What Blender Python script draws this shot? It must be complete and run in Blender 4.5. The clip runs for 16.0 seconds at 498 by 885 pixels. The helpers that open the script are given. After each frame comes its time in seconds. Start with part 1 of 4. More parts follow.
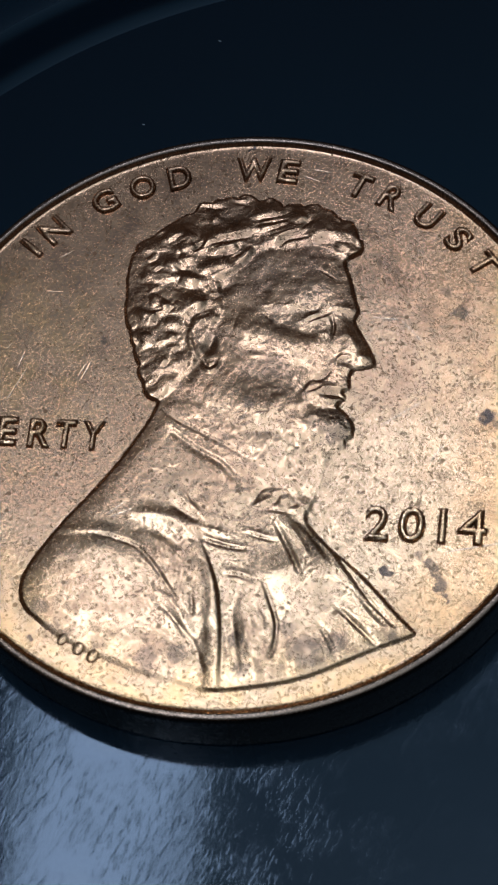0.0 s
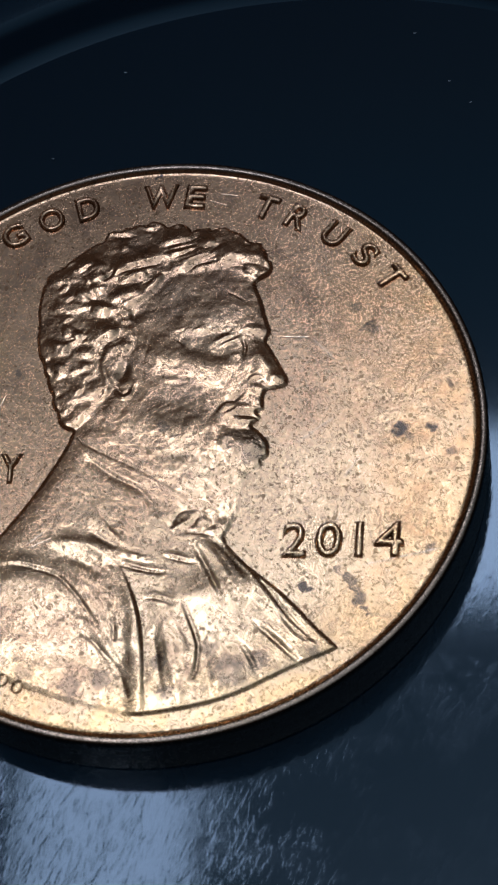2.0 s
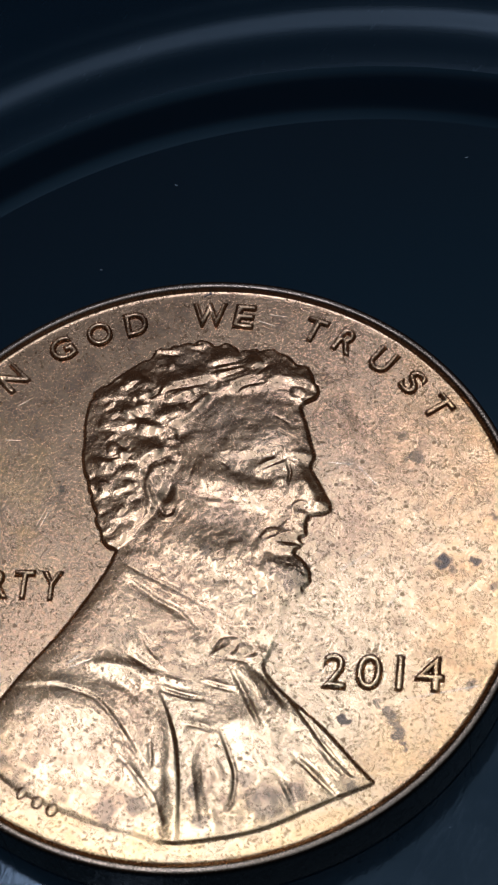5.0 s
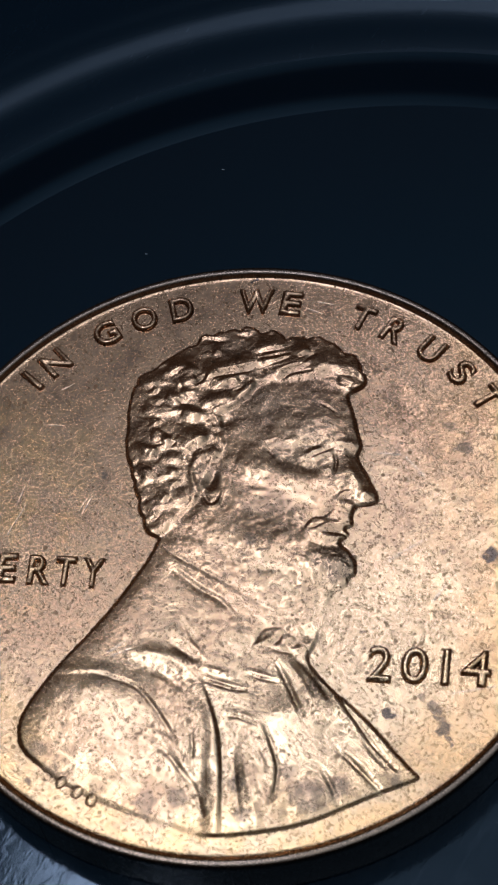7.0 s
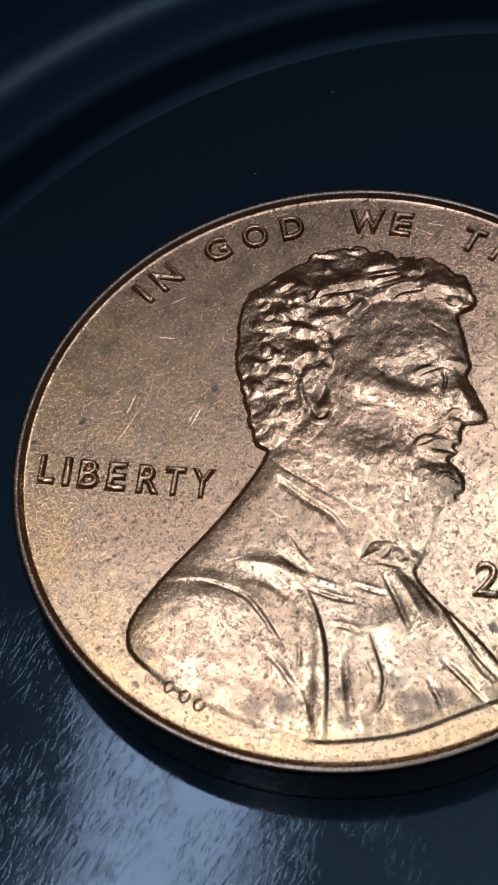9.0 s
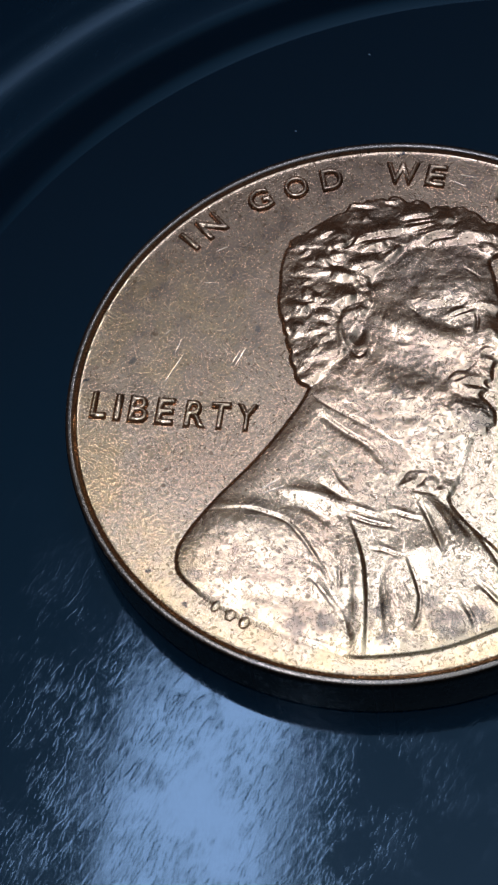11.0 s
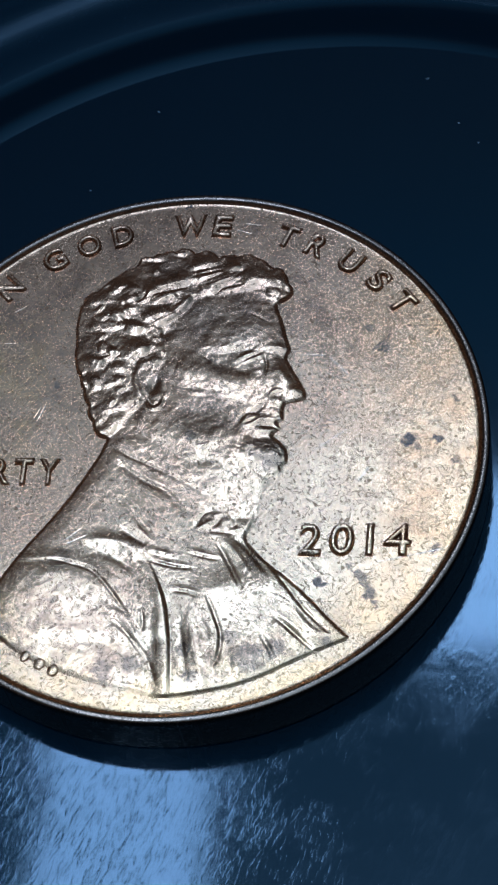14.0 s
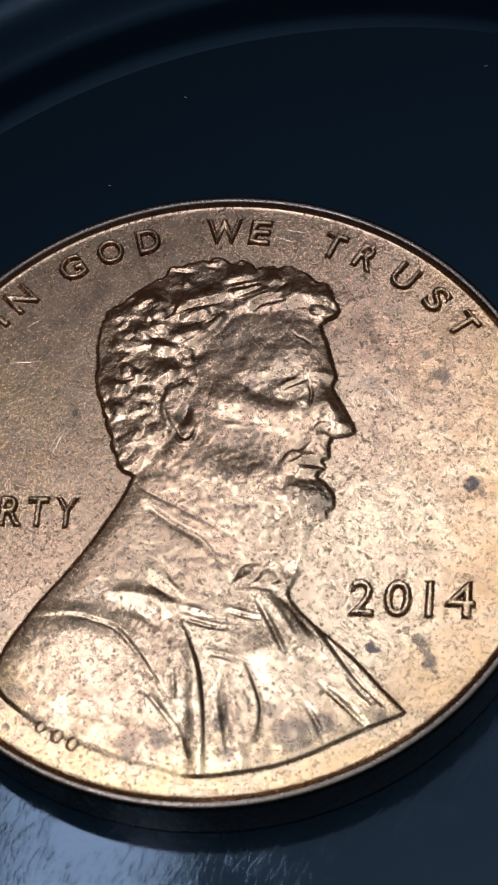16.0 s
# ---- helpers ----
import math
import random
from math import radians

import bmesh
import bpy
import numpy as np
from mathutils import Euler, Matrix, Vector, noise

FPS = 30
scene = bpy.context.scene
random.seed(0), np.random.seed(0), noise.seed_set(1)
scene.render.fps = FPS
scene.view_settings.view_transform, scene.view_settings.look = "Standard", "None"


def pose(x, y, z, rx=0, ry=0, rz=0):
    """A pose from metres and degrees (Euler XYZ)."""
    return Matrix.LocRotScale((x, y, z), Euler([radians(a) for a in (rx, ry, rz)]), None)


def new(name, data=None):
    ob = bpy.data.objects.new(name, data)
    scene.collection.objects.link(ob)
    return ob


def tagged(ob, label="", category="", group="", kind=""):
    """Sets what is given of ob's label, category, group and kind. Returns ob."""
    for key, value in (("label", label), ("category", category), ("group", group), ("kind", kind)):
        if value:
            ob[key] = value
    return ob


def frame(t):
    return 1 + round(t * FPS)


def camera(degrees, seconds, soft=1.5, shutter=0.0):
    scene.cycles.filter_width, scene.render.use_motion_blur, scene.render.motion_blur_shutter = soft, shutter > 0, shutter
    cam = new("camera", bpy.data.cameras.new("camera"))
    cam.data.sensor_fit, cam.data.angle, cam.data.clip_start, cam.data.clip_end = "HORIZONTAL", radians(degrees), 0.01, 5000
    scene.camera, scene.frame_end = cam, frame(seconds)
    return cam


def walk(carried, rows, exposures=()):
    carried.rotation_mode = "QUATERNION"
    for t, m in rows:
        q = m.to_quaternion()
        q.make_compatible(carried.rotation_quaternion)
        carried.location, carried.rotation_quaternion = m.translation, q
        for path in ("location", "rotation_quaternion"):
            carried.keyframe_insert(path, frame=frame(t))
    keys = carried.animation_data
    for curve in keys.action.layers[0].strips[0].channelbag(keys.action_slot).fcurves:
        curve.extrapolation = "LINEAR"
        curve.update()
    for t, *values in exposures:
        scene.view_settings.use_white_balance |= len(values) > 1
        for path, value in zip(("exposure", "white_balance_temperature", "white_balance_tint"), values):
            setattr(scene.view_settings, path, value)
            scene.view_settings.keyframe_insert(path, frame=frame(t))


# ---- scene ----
MM = 0.001

cam = camera(12.541, 16.0, soft=1.5)
# a close-up lens: the far rim of the dish falls out of focus
cam.data.dof.use_dof = True
cam.data.dof.focus_distance = 0.068
cam.data.dof.aperture_fstop = cam.data.lens / 0.40

# seconds, eye in millimetres above the dish floor, turn in degrees
PATH = [
    (0.0, 8.742, -31.681, 55.677, 29.8659, 5.4845, 5.6001),
    (0.5, 9.181, -31.834, 55.896, 29.9979, 5.7631, 5.2458),
    (1.0, 10.309, -32.404, 55.903, 30.5687, 6.3842, 4.0348),
    (1.5, 10.523, -32.232, 55.372, 30.6387, 6.5602, 3.4560),
    (2.0, 10.953, -32.145, 55.454, 30.6186, 6.8755, 2.8878),
    (2.5, 11.132, -32.236, 55.382, 30.6929, 7.0255, 2.6809),
    (3.0, 11.136, -31.599, 55.491, 30.4590, 7.0315, 2.7454),
    (3.5, 11.607, -31.569, 56.315, 31.2705, 7.1241, 2.7445),
    (4.0, 10.461, -30.515, 56.756, 31.6625, 6.0541, 3.5437),
    (4.5, 9.882, -30.230, 56.833, 31.8465, 5.7006, 4.2419),
    (5.0, 9.692, -30.331, 56.647, 32.0374, 5.7542, 4.7137),
    (7.5, 8.392, -29.933, 55.935, 31.7396, 5.6688, 6.1683),
    (8.0, 7.686, -30.225, 56.069, 31.5602, 5.4083, 6.6475),
    (8.5, 7.214, -30.492, 55.559, 31.4211, 5.5551, 7.1737),
    (9.0, 7.075, -31.754, 55.782, 31.2674, 5.7903, 7.5857),
    (9.5, 7.120, -32.569, 55.618, 31.3271, 6.0160, 7.7879),
    (10.0, 7.141, -33.444, 55.847, 31.3716, 6.1045, 7.9411),
    (12.5, 8.946, -37.544, 59.163, 32.5265, 6.6171, 7.5767),
    (13.0, 10.204, -36.550, 58.739, 32.3824, 6.7661, 5.5538),
    (13.5, 11.085, -36.393, 59.152, 32.2340, 6.9145, 4.6287),
    (14.0, 11.460, -36.153, 59.208, 32.2178, 6.7958, 3.7576),
    (14.5, 11.590, -35.470, 58.872, 31.9520, 6.7979, 3.3374),
    (15.0, 10.399, -32.619, 56.760, 30.9514, 6.1957, 3.1281),
    (15.5, 8.404, -29.162, 54.569, 29.9419, 5.2914, 3.2801),
    (16.0, 8.046, -29.427, 54.883, 30.0702, 5.3676, 3.8862),
]
EXPOSURES = [
    (0.0, -0.38, 6500, 10), (2.5, -0.20, 6500, 10), (4.0, -0.14, 6450, 10), (5.0, -0.21, 6600, 10), (7.5, -0.37, 6750, 13), (9.0, -0.30, 6650, 13), (10.0, -0.11, 6500, 13),
    (12.3, 0.23, 4800, -3), (13.3, 0.10, 4800, -2), (14.5, 0.01, 5000, 0), (15.0, 0.12, 5040, -1), (15.5, -0.09, 5950, 8), (16.0, -0.30, 6500, 11),
]
walk(cam, [(t, pose(x * MM, y * MM, z * MM, rx, ry, rz)) for t, x, y, z, rx, ry, rz in PATH], EXPOSURES)

# ---- light: a dim room and two bright panels overhead, as mirrored in the dish floor ----
world = bpy.data.worlds.new("room_light")
scene.world = world
world.use_nodes = True
wtree = world.node_tree
wbg = wtree.nodes["Background"]
# the room is dark low down and dimly lit overhead
wco = wtree.nodes.new("ShaderNodeTexCoord")
wsep = wtree.nodes.new("ShaderNodeSeparateXYZ")
wmap = wtree.nodes.new("ShaderNodeMapRange")
wmap.interpolation_type = "SMOOTHSTEP"
wtree.links.new(wco.outputs["Generated"], wsep.inputs[0])
for wi, wv in ((1, 0.67), (2, 1.0), (3, 0.0), (4, 1.0)):
    wmap.inputs[wi].default_value = wv


def world_math(op, a, b):
    node = wtree.nodes.new("ShaderNodeMath")
    node.operation = op
    for socket, value in zip(node.inputs, (a, b)):
        if hasattr(value, "is_output"):
            wtree.links.new(value, socket)
        else:
            socket.default_value = value
    return node.outputs[0]


# one side of the room is a little brighter
wtree.links.new(world_math("ADD", wsep.outputs[2], world_math("MULTIPLY", wsep.outputs[0], 0.10)), wmap.inputs[0])
glow = world_math("MULTIPLY", world_math("POWER", wmap.outputs[0], 9.0), 1.0)
dim = world_math("ADD", world_math("MULTIPLY", wmap.outputs[0], 0.58), 0.050)
wtree.links.new(glow, wbg.inputs[1])
wbg.inputs[0].default_value = (0.80, 0.93, 1.13, 1)
# the dim part is brown low down and blue-green overhead
walls = wtree.nodes.new("ShaderNodeBackground")
hue = wtree.nodes.new("ShaderNodeMix")
hue.data_type = "RGBA"
hue.inputs[6].default_value = (1.05, 0.80, 0.66, 1)
hue.inputs[7].default_value = (0.60, 0.90, 1.16, 1)
wtree.links.new(world_math("MINIMUM", world_math("MULTIPLY", wmap.outputs[0], 3.0), 1.0), hue.inputs[0])
wtree.links.new(hue.outputs[2], walls.inputs[0])
wtree.links.new(dim, walls.inputs[1])
both = wtree.nodes.new("ShaderNodeAddShader")
wtree.links.new(wbg.outputs[0], both.inputs[0])
wtree.links.new(walls.outputs[0], both.inputs[1])
wtree.links.new(both.outputs[0], wtree.nodes["World Output"].inputs[0])


def panel_lamp(name, x0, x1, y0, y1, z, watts, colour):
    data = bpy.data.lights.new(name, "AREA")
    data.shape, data.size, data.size_y = "RECTANGLE", (x1 - x0) * MM, (y1 - y0) * MM
    data.energy, data.color = watts, colour
    ob = new(name, data)
    ob.location = ((x0 + x1) / 2 * MM, (y0 + y1) / 2 * MM, z * MM)
    return ob


panel_lamp("lamp_panel", -53, -32, -60, 86, 200, 0.108, (0.80, 0.95, 1.22))
panel_lamp("lamp_panel", -8, 20, 95, 120, 200, 0.032, (0.80, 0.95, 1.22))


# ---- materials ----
class Nodes:
    """Short names for building a node material."""

    def __init__(self, name):
        self.mat = bpy.data.materials.new(name)
        self.mat.use_nodes = True
        self.tree = self.mat.node_tree
        self.bsdf = self.tree.nodes["Principled BSDF"]

    def add(self, kind, **inputs):
        node = self.tree.nodes.new(kind)
        for key, value in inputs.items():
            self.put(node.inputs[key.replace("_", " ")], value)
        return node

    def put(self, socket, value):
        if hasattr(value, "is_output"):
            self.tree.links.new(value, socket)
        else:
            socket.default_value = value

    def math(self, op, a, b=0.0, clamp=False):
        node = self.tree.nodes.new("ShaderNodeMath")
        node.operation, node.use_clamp = op, clamp
        self.put(node.inputs[0], a)
        self.put(node.inputs[1], b)
        return node.outputs[0]

    def ramp(self, value, lo, hi, out0=0.0, out1=1.0):
        node = self.tree.nodes.new("ShaderNodeMapRange")
        node.interpolation_type = "SMOOTHSTEP"
        for i, v in enumerate((value, lo, hi, out0, out1)):
            self.put(node.inputs[i], v)
        return node.outputs[0]

    def mix(self, fac, a, b):
        node = self.tree.nodes.new("ShaderNodeMix")
        node.data_type = "RGBA"
        self.put(node.inputs[0], fac)
        self.put(node.inputs[6], a)
        self.put(node.inputs[7], b)
        return node.outputs[2]

    def place(self, scale=(1000, 1000, 1000), turn=0.0, shift=(0, 0, 0)):
        """Object coordinates in millimetres, scaled and turned."""
        co = self.tree.nodes.new("ShaderNodeTexCoord")
        rot_node = self.tree.nodes.new("ShaderNodeMapping")
        rot_node.vector_type = "TEXTURE"
        rot_node.inputs["Rotation"].default_value = (0, 0, radians(turn))
        self.tree.links.new(co.outputs["Object"], rot_node.inputs[0])
        scale_node = self.tree.nodes.new("ShaderNodeMapping")
        scale_node.inputs["Scale"].default_value = scale
        scale_node.inputs["Location"].default_value = shift
        self.tree.links.new(rot_node.outputs[0], scale_node.inputs[0])
        return scale_node.outputs[0]

    def noise(self, vec, scale, detail=3.0, rough=0.55, warp=0.0):
        node = self.add("ShaderNodeTexNoise", Scale=scale, Detail=detail, Roughness=rough, Distortion=warp)
        self.tree.links.new(vec, node.inputs["Vector"])
        return node.outputs["Fac"]

    def bump(self, height, strength, distance, normal=None):
        node = self.add("ShaderNodeBump", Strength=strength, Distance=distance, Height=height)
        if normal is not None:
            self.tree.links.new(normal, node.inputs["Normal"])
        return node.outputs[0]


def copper_material():
    """Worn copper plating: brown toning, dark flecks, stains, fine grain and hairline scratches."""
    m = Nodes("worn_copper")
    mm = m.place()
    big = m.noise(mm, 0.28, 3, 0.6, 0.6)
    mid = m.noise(mm, 1.3, 4, 0.6)
    fine = m.noise(mm, 7.0, 4, 0.65)
    grit = m.noise(mm, 17.0, 3, 0.6, 1.5)
    xyz = m.tree.nodes.new("ShaderNodeSeparateXYZ")
    m.tree.links.new(mm, xyz.inputs[0])
    # brassy toning towards the date, rosy brown towards the motto
    lean = m.math("ADD", m.math("MULTIPLY", xyz.outputs[0], 0.045), m.math("MULTIPLY", xyz.outputs[1], -0.06))
    tone = m.ramp(m.math("ADD", lean, m.math("MULTIPLY", m.math("SUBTRACT", big, 0.5), 2.2)), -0.5, 0.9)
    col = m.mix(tone, (0.64, 0.368, 0.212, 1), (0.77, 0.495, 0.29, 1))
    # deeper brown towards the top of the coin
    brown = m.math("ADD", m.math("MULTIPLY", xyz.outputs[1], 0.09), m.math("MULTIPLY", m.math("SUBTRACT", big, 0.5), 1.2))
    col = m.mix(m.ramp(brown, 0.0, 0.8, 0.0, 0.42), col, (0.36, 0.21, 0.145, 1))
    clouds = m.math("MULTIPLY", m.ramp(m.noise(mm, 0.75, 5, 0.7, 0.5), 0.46, 0.66, 0.0, 0.75), m.ramp(xyz.outputs[1], -2.0, 4.0, 0.1, 1.0))
    col = m.mix(clouds, col, (0.27, 0.15, 0.095, 1))
    # yellow toning in loose patches behind the head
    yellow = m.math("MULTIPLY", m.ramp(xyz.outputs[0], -6.0, -2.6, 1.0, 0.0), m.ramp(m.noise(mm, 0.55, 4, 0.65, 0.8), 0.44, 0.66, 0.0, 0.40))
    col = m.mix(m.math("MULTIPLY", yellow, m.ramp(xyz.outputs[1], 3.0, 5.5, 1.0, 0.0)), col, (0.80, 0.46, 0.19, 1))
    col = m.mix(m.ramp(mid, 0.52, 0.78, 0.0, 0.45), col, (0.44, 0.27, 0.175, 1))
    # fine worm-like grime, and round pits
    worm = m.math("ABSOLUTE", m.math("SUBTRACT", m.noise(mm, 5.5, 2, 0.5, 1.2), 0.5))
    grime = m.math("MULTIPLY", m.ramp(worm, 0.012, 0.036, 1.0, 0.0), m.ramp(m.noise(mm, 3.4, 3, 0.6), 0.38, 0.56, 0.0, 0.9))
    fleck = m.math("MULTIPLY", m.ramp(grit, 0.57, 0.68), m.ramp(mid, 0.38, 0.62, 0.15, 0.75))
    pits = m.add("ShaderNodeTexVoronoi", Scale=1.5)
    pits.voronoi_dimensions = "2D"
    m.tree.links.new(mm, pits.inputs["Vector"])
    pick = m.tree.nodes.new("ShaderNodeSeparateColor")
    m.tree.links.new(pits.outputs["Color"], pick.inputs[0])
    size = m.ramp(pick.outputs[0], 0.45, 1.0, 0.0, 0.10)
    pit = m.ramp(m.math("SUBTRACT", m.math("ADD", pits.outputs["Distance"], m.math("MULTIPLY", fine, 0.08)), size), 0.03, 0.06, 0.75, 0.0)
    grime = m.math("MAXIMUM", grime, m.math("MULTIPLY", pit, m.ramp(pick.outputs[1], 0.2, 0.5)))
    dots = m.add("ShaderNodeTexVoronoi", Scale=3.9)
    dots.voronoi_dimensions = "2D"
    m.tree.links.new(mm, dots.inputs["Vector"])
    chosen = m.tree.nodes.new("ShaderNodeSeparateColor")
    m.tree.links.new(dots.outputs["Color"], chosen.inputs[0])
    dot = m.ramp(m.math("SUBTRACT", m.math("ADD", dots.outputs["Distance"], m.math("MULTIPLY", grit, 0.12)), m.ramp(chosen.outputs[0], 0.35, 1.0, 0.0, 0.13)), 0.06, 0.10, 0.85, 0.0)
    grime = m.math("MAXIMUM", grime, m.math("MULTIPLY", dot, m.ramp(chosen.outputs[1], 0.25, 0.5)))
    col = m.mix(m.ramp(fine, 0.45, 0.68, 0.0, 0.35), col, (0.40, 0.25, 0.17, 1))
    col = m.mix(grime, col, (0.075, 0.04, 0.022, 1))
    col = m.mix(fleck, col, (0.22, 0.13, 0.08, 1))
    # golden toning towards the lower edge, brown toning over the foot of the bust
    level = m.tree.nodes.new("ShaderNodeVectorMath")
    level.operation = "MULTIPLY"
    m.tree.links.new(mm, level.inputs[0])
    level.inputs[1].default_value = (1, 1, 0)
    reach = m.tree.nodes.new("ShaderNodeVectorMath")
    reach.operation = "LENGTH"
    m.tree.links.new(level.outputs[0], reach.inputs[0])
    gold = m.math("MULTIPLY", m.ramp(reach.outputs["Value"], 6.6, 8.8), m.ramp(xyz.outputs[1], -4.5, 0.5, 1.0, 0.0))
    col = m.mix(m.math("MULTIPLY", gold, m.ramp(m.noise(mm, 0.8, 4, 0.65), 0.38, 0.60, 0.15, 0.7)), col, (0.72, 0.40, 0.175, 1))
    foot = m.math("MULTIPLY", m.ramp(xyz.outputs[1], -7.2, -4.8, 1.0, 0.0), m.ramp(reach.outputs["Value"], 8.0, 8.7, 1.0, 0.0))
    col = m.mix(m.math("MULTIPLY", foot, m.ramp(m.noise(mm, 1.1, 5, 0.7, 0.6), 0.44, 0.62, 0.0, 0.65)), col, (0.30, 0.17, 0.10, 1))
    # tarnish: orange brown near the rim behind the date
    right = m.math("MULTIPLY", m.ramp(xyz.outputs[0], 3.8, 8.0), m.ramp(m.noise(mm, 0.9, 4, 0.65), 0.36, 0.64, 0.45, 0.9))
    col = m.mix(right, col, (0.50, 0.27, 0.13, 1))
    # rim greyed: some grime, and the dark room it mirrors, put into the colour
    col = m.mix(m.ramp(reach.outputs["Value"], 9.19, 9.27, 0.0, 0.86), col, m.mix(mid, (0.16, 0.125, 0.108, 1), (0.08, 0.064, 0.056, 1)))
    # side wall painted near-black in place of its dark reflection
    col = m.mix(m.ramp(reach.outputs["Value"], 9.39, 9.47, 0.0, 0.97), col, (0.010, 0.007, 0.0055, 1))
    # stains, and brown spots on the head: x, y, radius, darkness
    wob = m.add("ShaderNodeTexNoise", Scale=4.0, Detail=3.0)
    m.tree.links.new(mm, wob.inputs["Vector"])
    shifted = m.tree.nodes.new("ShaderNodeVectorMath")
    shifted.operation = "MULTIPLY_ADD"
    m.tree.links.new(wob.outputs["Color"], shifted.inputs[0])
    shifted.inputs[1].default_value = (0.5, 0.5, 0.0)
    m.tree.links.new(mm, shifted.inputs[2])
    stain = None
    for x, y, r, k in FOOT_STAINS + FIELD_STAINS + HEAD_SPOTS:
        dist = m.tree.nodes.new("ShaderNodeVectorMath")
        dist.operation = "DISTANCE"
        flat = m.tree.nodes.new("ShaderNodeVectorMath")
        flat.operation = "MULTIPLY"
        m.tree.links.new(shifted.outputs[0], flat.inputs[0])
        flat.inputs[1].default_value = (1, 1, 0)
        m.tree.links.new(flat.outputs[0], dist.inputs[0])
        dist.inputs[1].default_value = (x + 0.25, y + 0.25, 0)
        one = m.ramp(dist.outputs["Value"], r * 0.5, r * 1.05, min(1.0, k * 1.12), 0.0)
        stain = one if stain is None else m.math("MAXIMUM", stain, one)
    col = m.mix(stain, col, (0.078, 0.056, 0.048, 1))
    # single scratches: from x, y to x, y
    co = m.tree.nodes.new("ShaderNodeTexCoord")
    mark = None
    for x0, y0, x1, y1 in SCRATCHES:
        half = math.hypot(x1 - x0, y1 - y0) / 2
        frame_node = m.tree.nodes.new("ShaderNodeMapping")
        frame_node.vector_type = "TEXTURE"
        frame_node.inputs["Location"].default_value = ((x0 + x1) / 2 * MM, (y0 + y1) / 2 * MM, 0)
        frame_node.inputs["Rotation"].default_value = (0, 0, math.atan2(y1 - y0, x1 - x0))
        frame_node.inputs["Scale"].default_value = (half * MM, 0.022 * MM, 1)
        m.tree.links.new(co.outputs["Object"], frame_node.inputs[0])
        ends = m.tree.nodes.new("ShaderNodeSeparateXYZ")
        m.tree.links.new(frame_node.outputs[0], ends.inputs[0])
        one = m.math("MULTIPLY", m.ramp(m.math("ABSOLUTE", ends.outputs[0]), 0.7, 1.0, 1.0, 0.0), m.ramp(m.math("ABSOLUTE", ends.outputs[1]), 0.3, 1.3, 1.0, 0.0))
        mark = one if mark is None else m.math("MAXIMUM", mark, one)
    col = m.mix(m.math("MULTIPLY", mark, 0.55), col, (0.85, 0.62, 0.46, 1))
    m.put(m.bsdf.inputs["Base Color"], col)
    m.put(m.bsdf.inputs["Metallic"], 1.0)
    rough = m.ramp(mid, 0.3, 0.75, 0.195, 0.25)
    rough = m.math("ADD", rough, m.math("MULTIPLY", grime, 0.15))
    m.put(m.bsdf.inputs["Roughness"], rough)
    hair = m.noise(m.place((700, 14000, 1000), 62), 1.0, 2, 0.5)
    hair2 = m.noise(m.place((600, 15000, 1000), 24), 1.0, 2, 0.5)
    scratch = m.math("MAXIMUM", m.ramp(hair, 0.66, 0.74), m.ramp(hair2, 0.68, 0.76))
    relief = m.math("ADD", m.math("MULTIPLY", fine, 0.75), m.math("MULTIPLY", grit, 0.36))
    relief = m.math("SUBTRACT", relief, m.math("MULTIPLY", scratch, 0.05))
    relief = m.math("SUBTRACT", relief, m.math("MULTIPLY", mark, 0.5))
    relief = m.math("SUBTRACT", relief, m.math("MULTIPLY", grime, 0.22))
    m.put(m.bsdf.inputs["Normal"], m.bump(relief, 0.21, 0.00003))
    return m.mat


def dish_material(name, rough, behind=0.05, gloss=0.45):
    """Glossy navy plastic, scuffed with short strokes."""
    m = Nodes(name)
    mm = m.place()
    cloud = m.noise(mm, 0.12, 4, 0.6)
    m.put(m.bsdf.inputs["Base Color"], m.mix(cloud, (0.0003, 0.0050, 0.0105, 1), (0.0005, 0.0068, 0.0140, 1)))
    xyz = m.tree.nodes.new("ShaderNodeSeparateXYZ")
    m.tree.links.new(mm, xyz.inputs[0])
    a = m.noise(m.place((1350, 5200, 1000), 64), 1.0, 2, 0.55, 0.5)
    b = m.noise(m.place((2600, 9000, 1000), 78, (3, 7, 0)), 1.0, 2, 0.55, 0.5)
    c = m.noise(m.place((700, 1100, 1000), 50, (9, 1, 0)), 1.0, 3, 0.6)
    # most of the scuffing lies in front of the coin
    patch = m.math("MULTIPLY", m.ramp(m.noise(mm, 0.45, 3, 0.6), 0.38, 0.62, 0.18, 1.0), m.ramp(xyz.outputs[1], -8.0, 2.0, 1.0, behind))
    strokes = m.math("ADD", m.math("MULTIPLY", m.ramp(a, 0.54, 0.66), 0.8), m.math("MULTIPLY", m.ramp(b, 0.54, 0.66), 0.6))
    strokes = m.math("ADD", strokes, m.math("MULTIPLY", c, 1.5))
    height = m.math("MULTIPLY", strokes, patch)
    m.put(m.bsdf.inputs["Roughness"], m.ramp(height, 0.1, 1.2, rough, rough + 0.06))
    m.put(m.bsdf.inputs["Specular IOR Level"], gloss)
    m.put(m.bsdf.inputs["Specular Tint"], (0.60, 0.735, 0.88, 1))
    m.put(m.bsdf.inputs["Normal"], m.bump(height, 0.054, 0.00003))
    return m.mat


def plain_material(name, colour, rough, scale=0.2):
    m = Nodes(name)
    tone = m.noise(m.place(), scale, 4, 0.6)
    dark = tuple(c * 0.7 for c in colour) + (1,)
    m.put(m.bsdf.inputs["Base Color"], m.mix(tone, dark, colour + (1,)))
    m.put(m.bsdf.inputs["Roughness"], rough)
    return m.mat


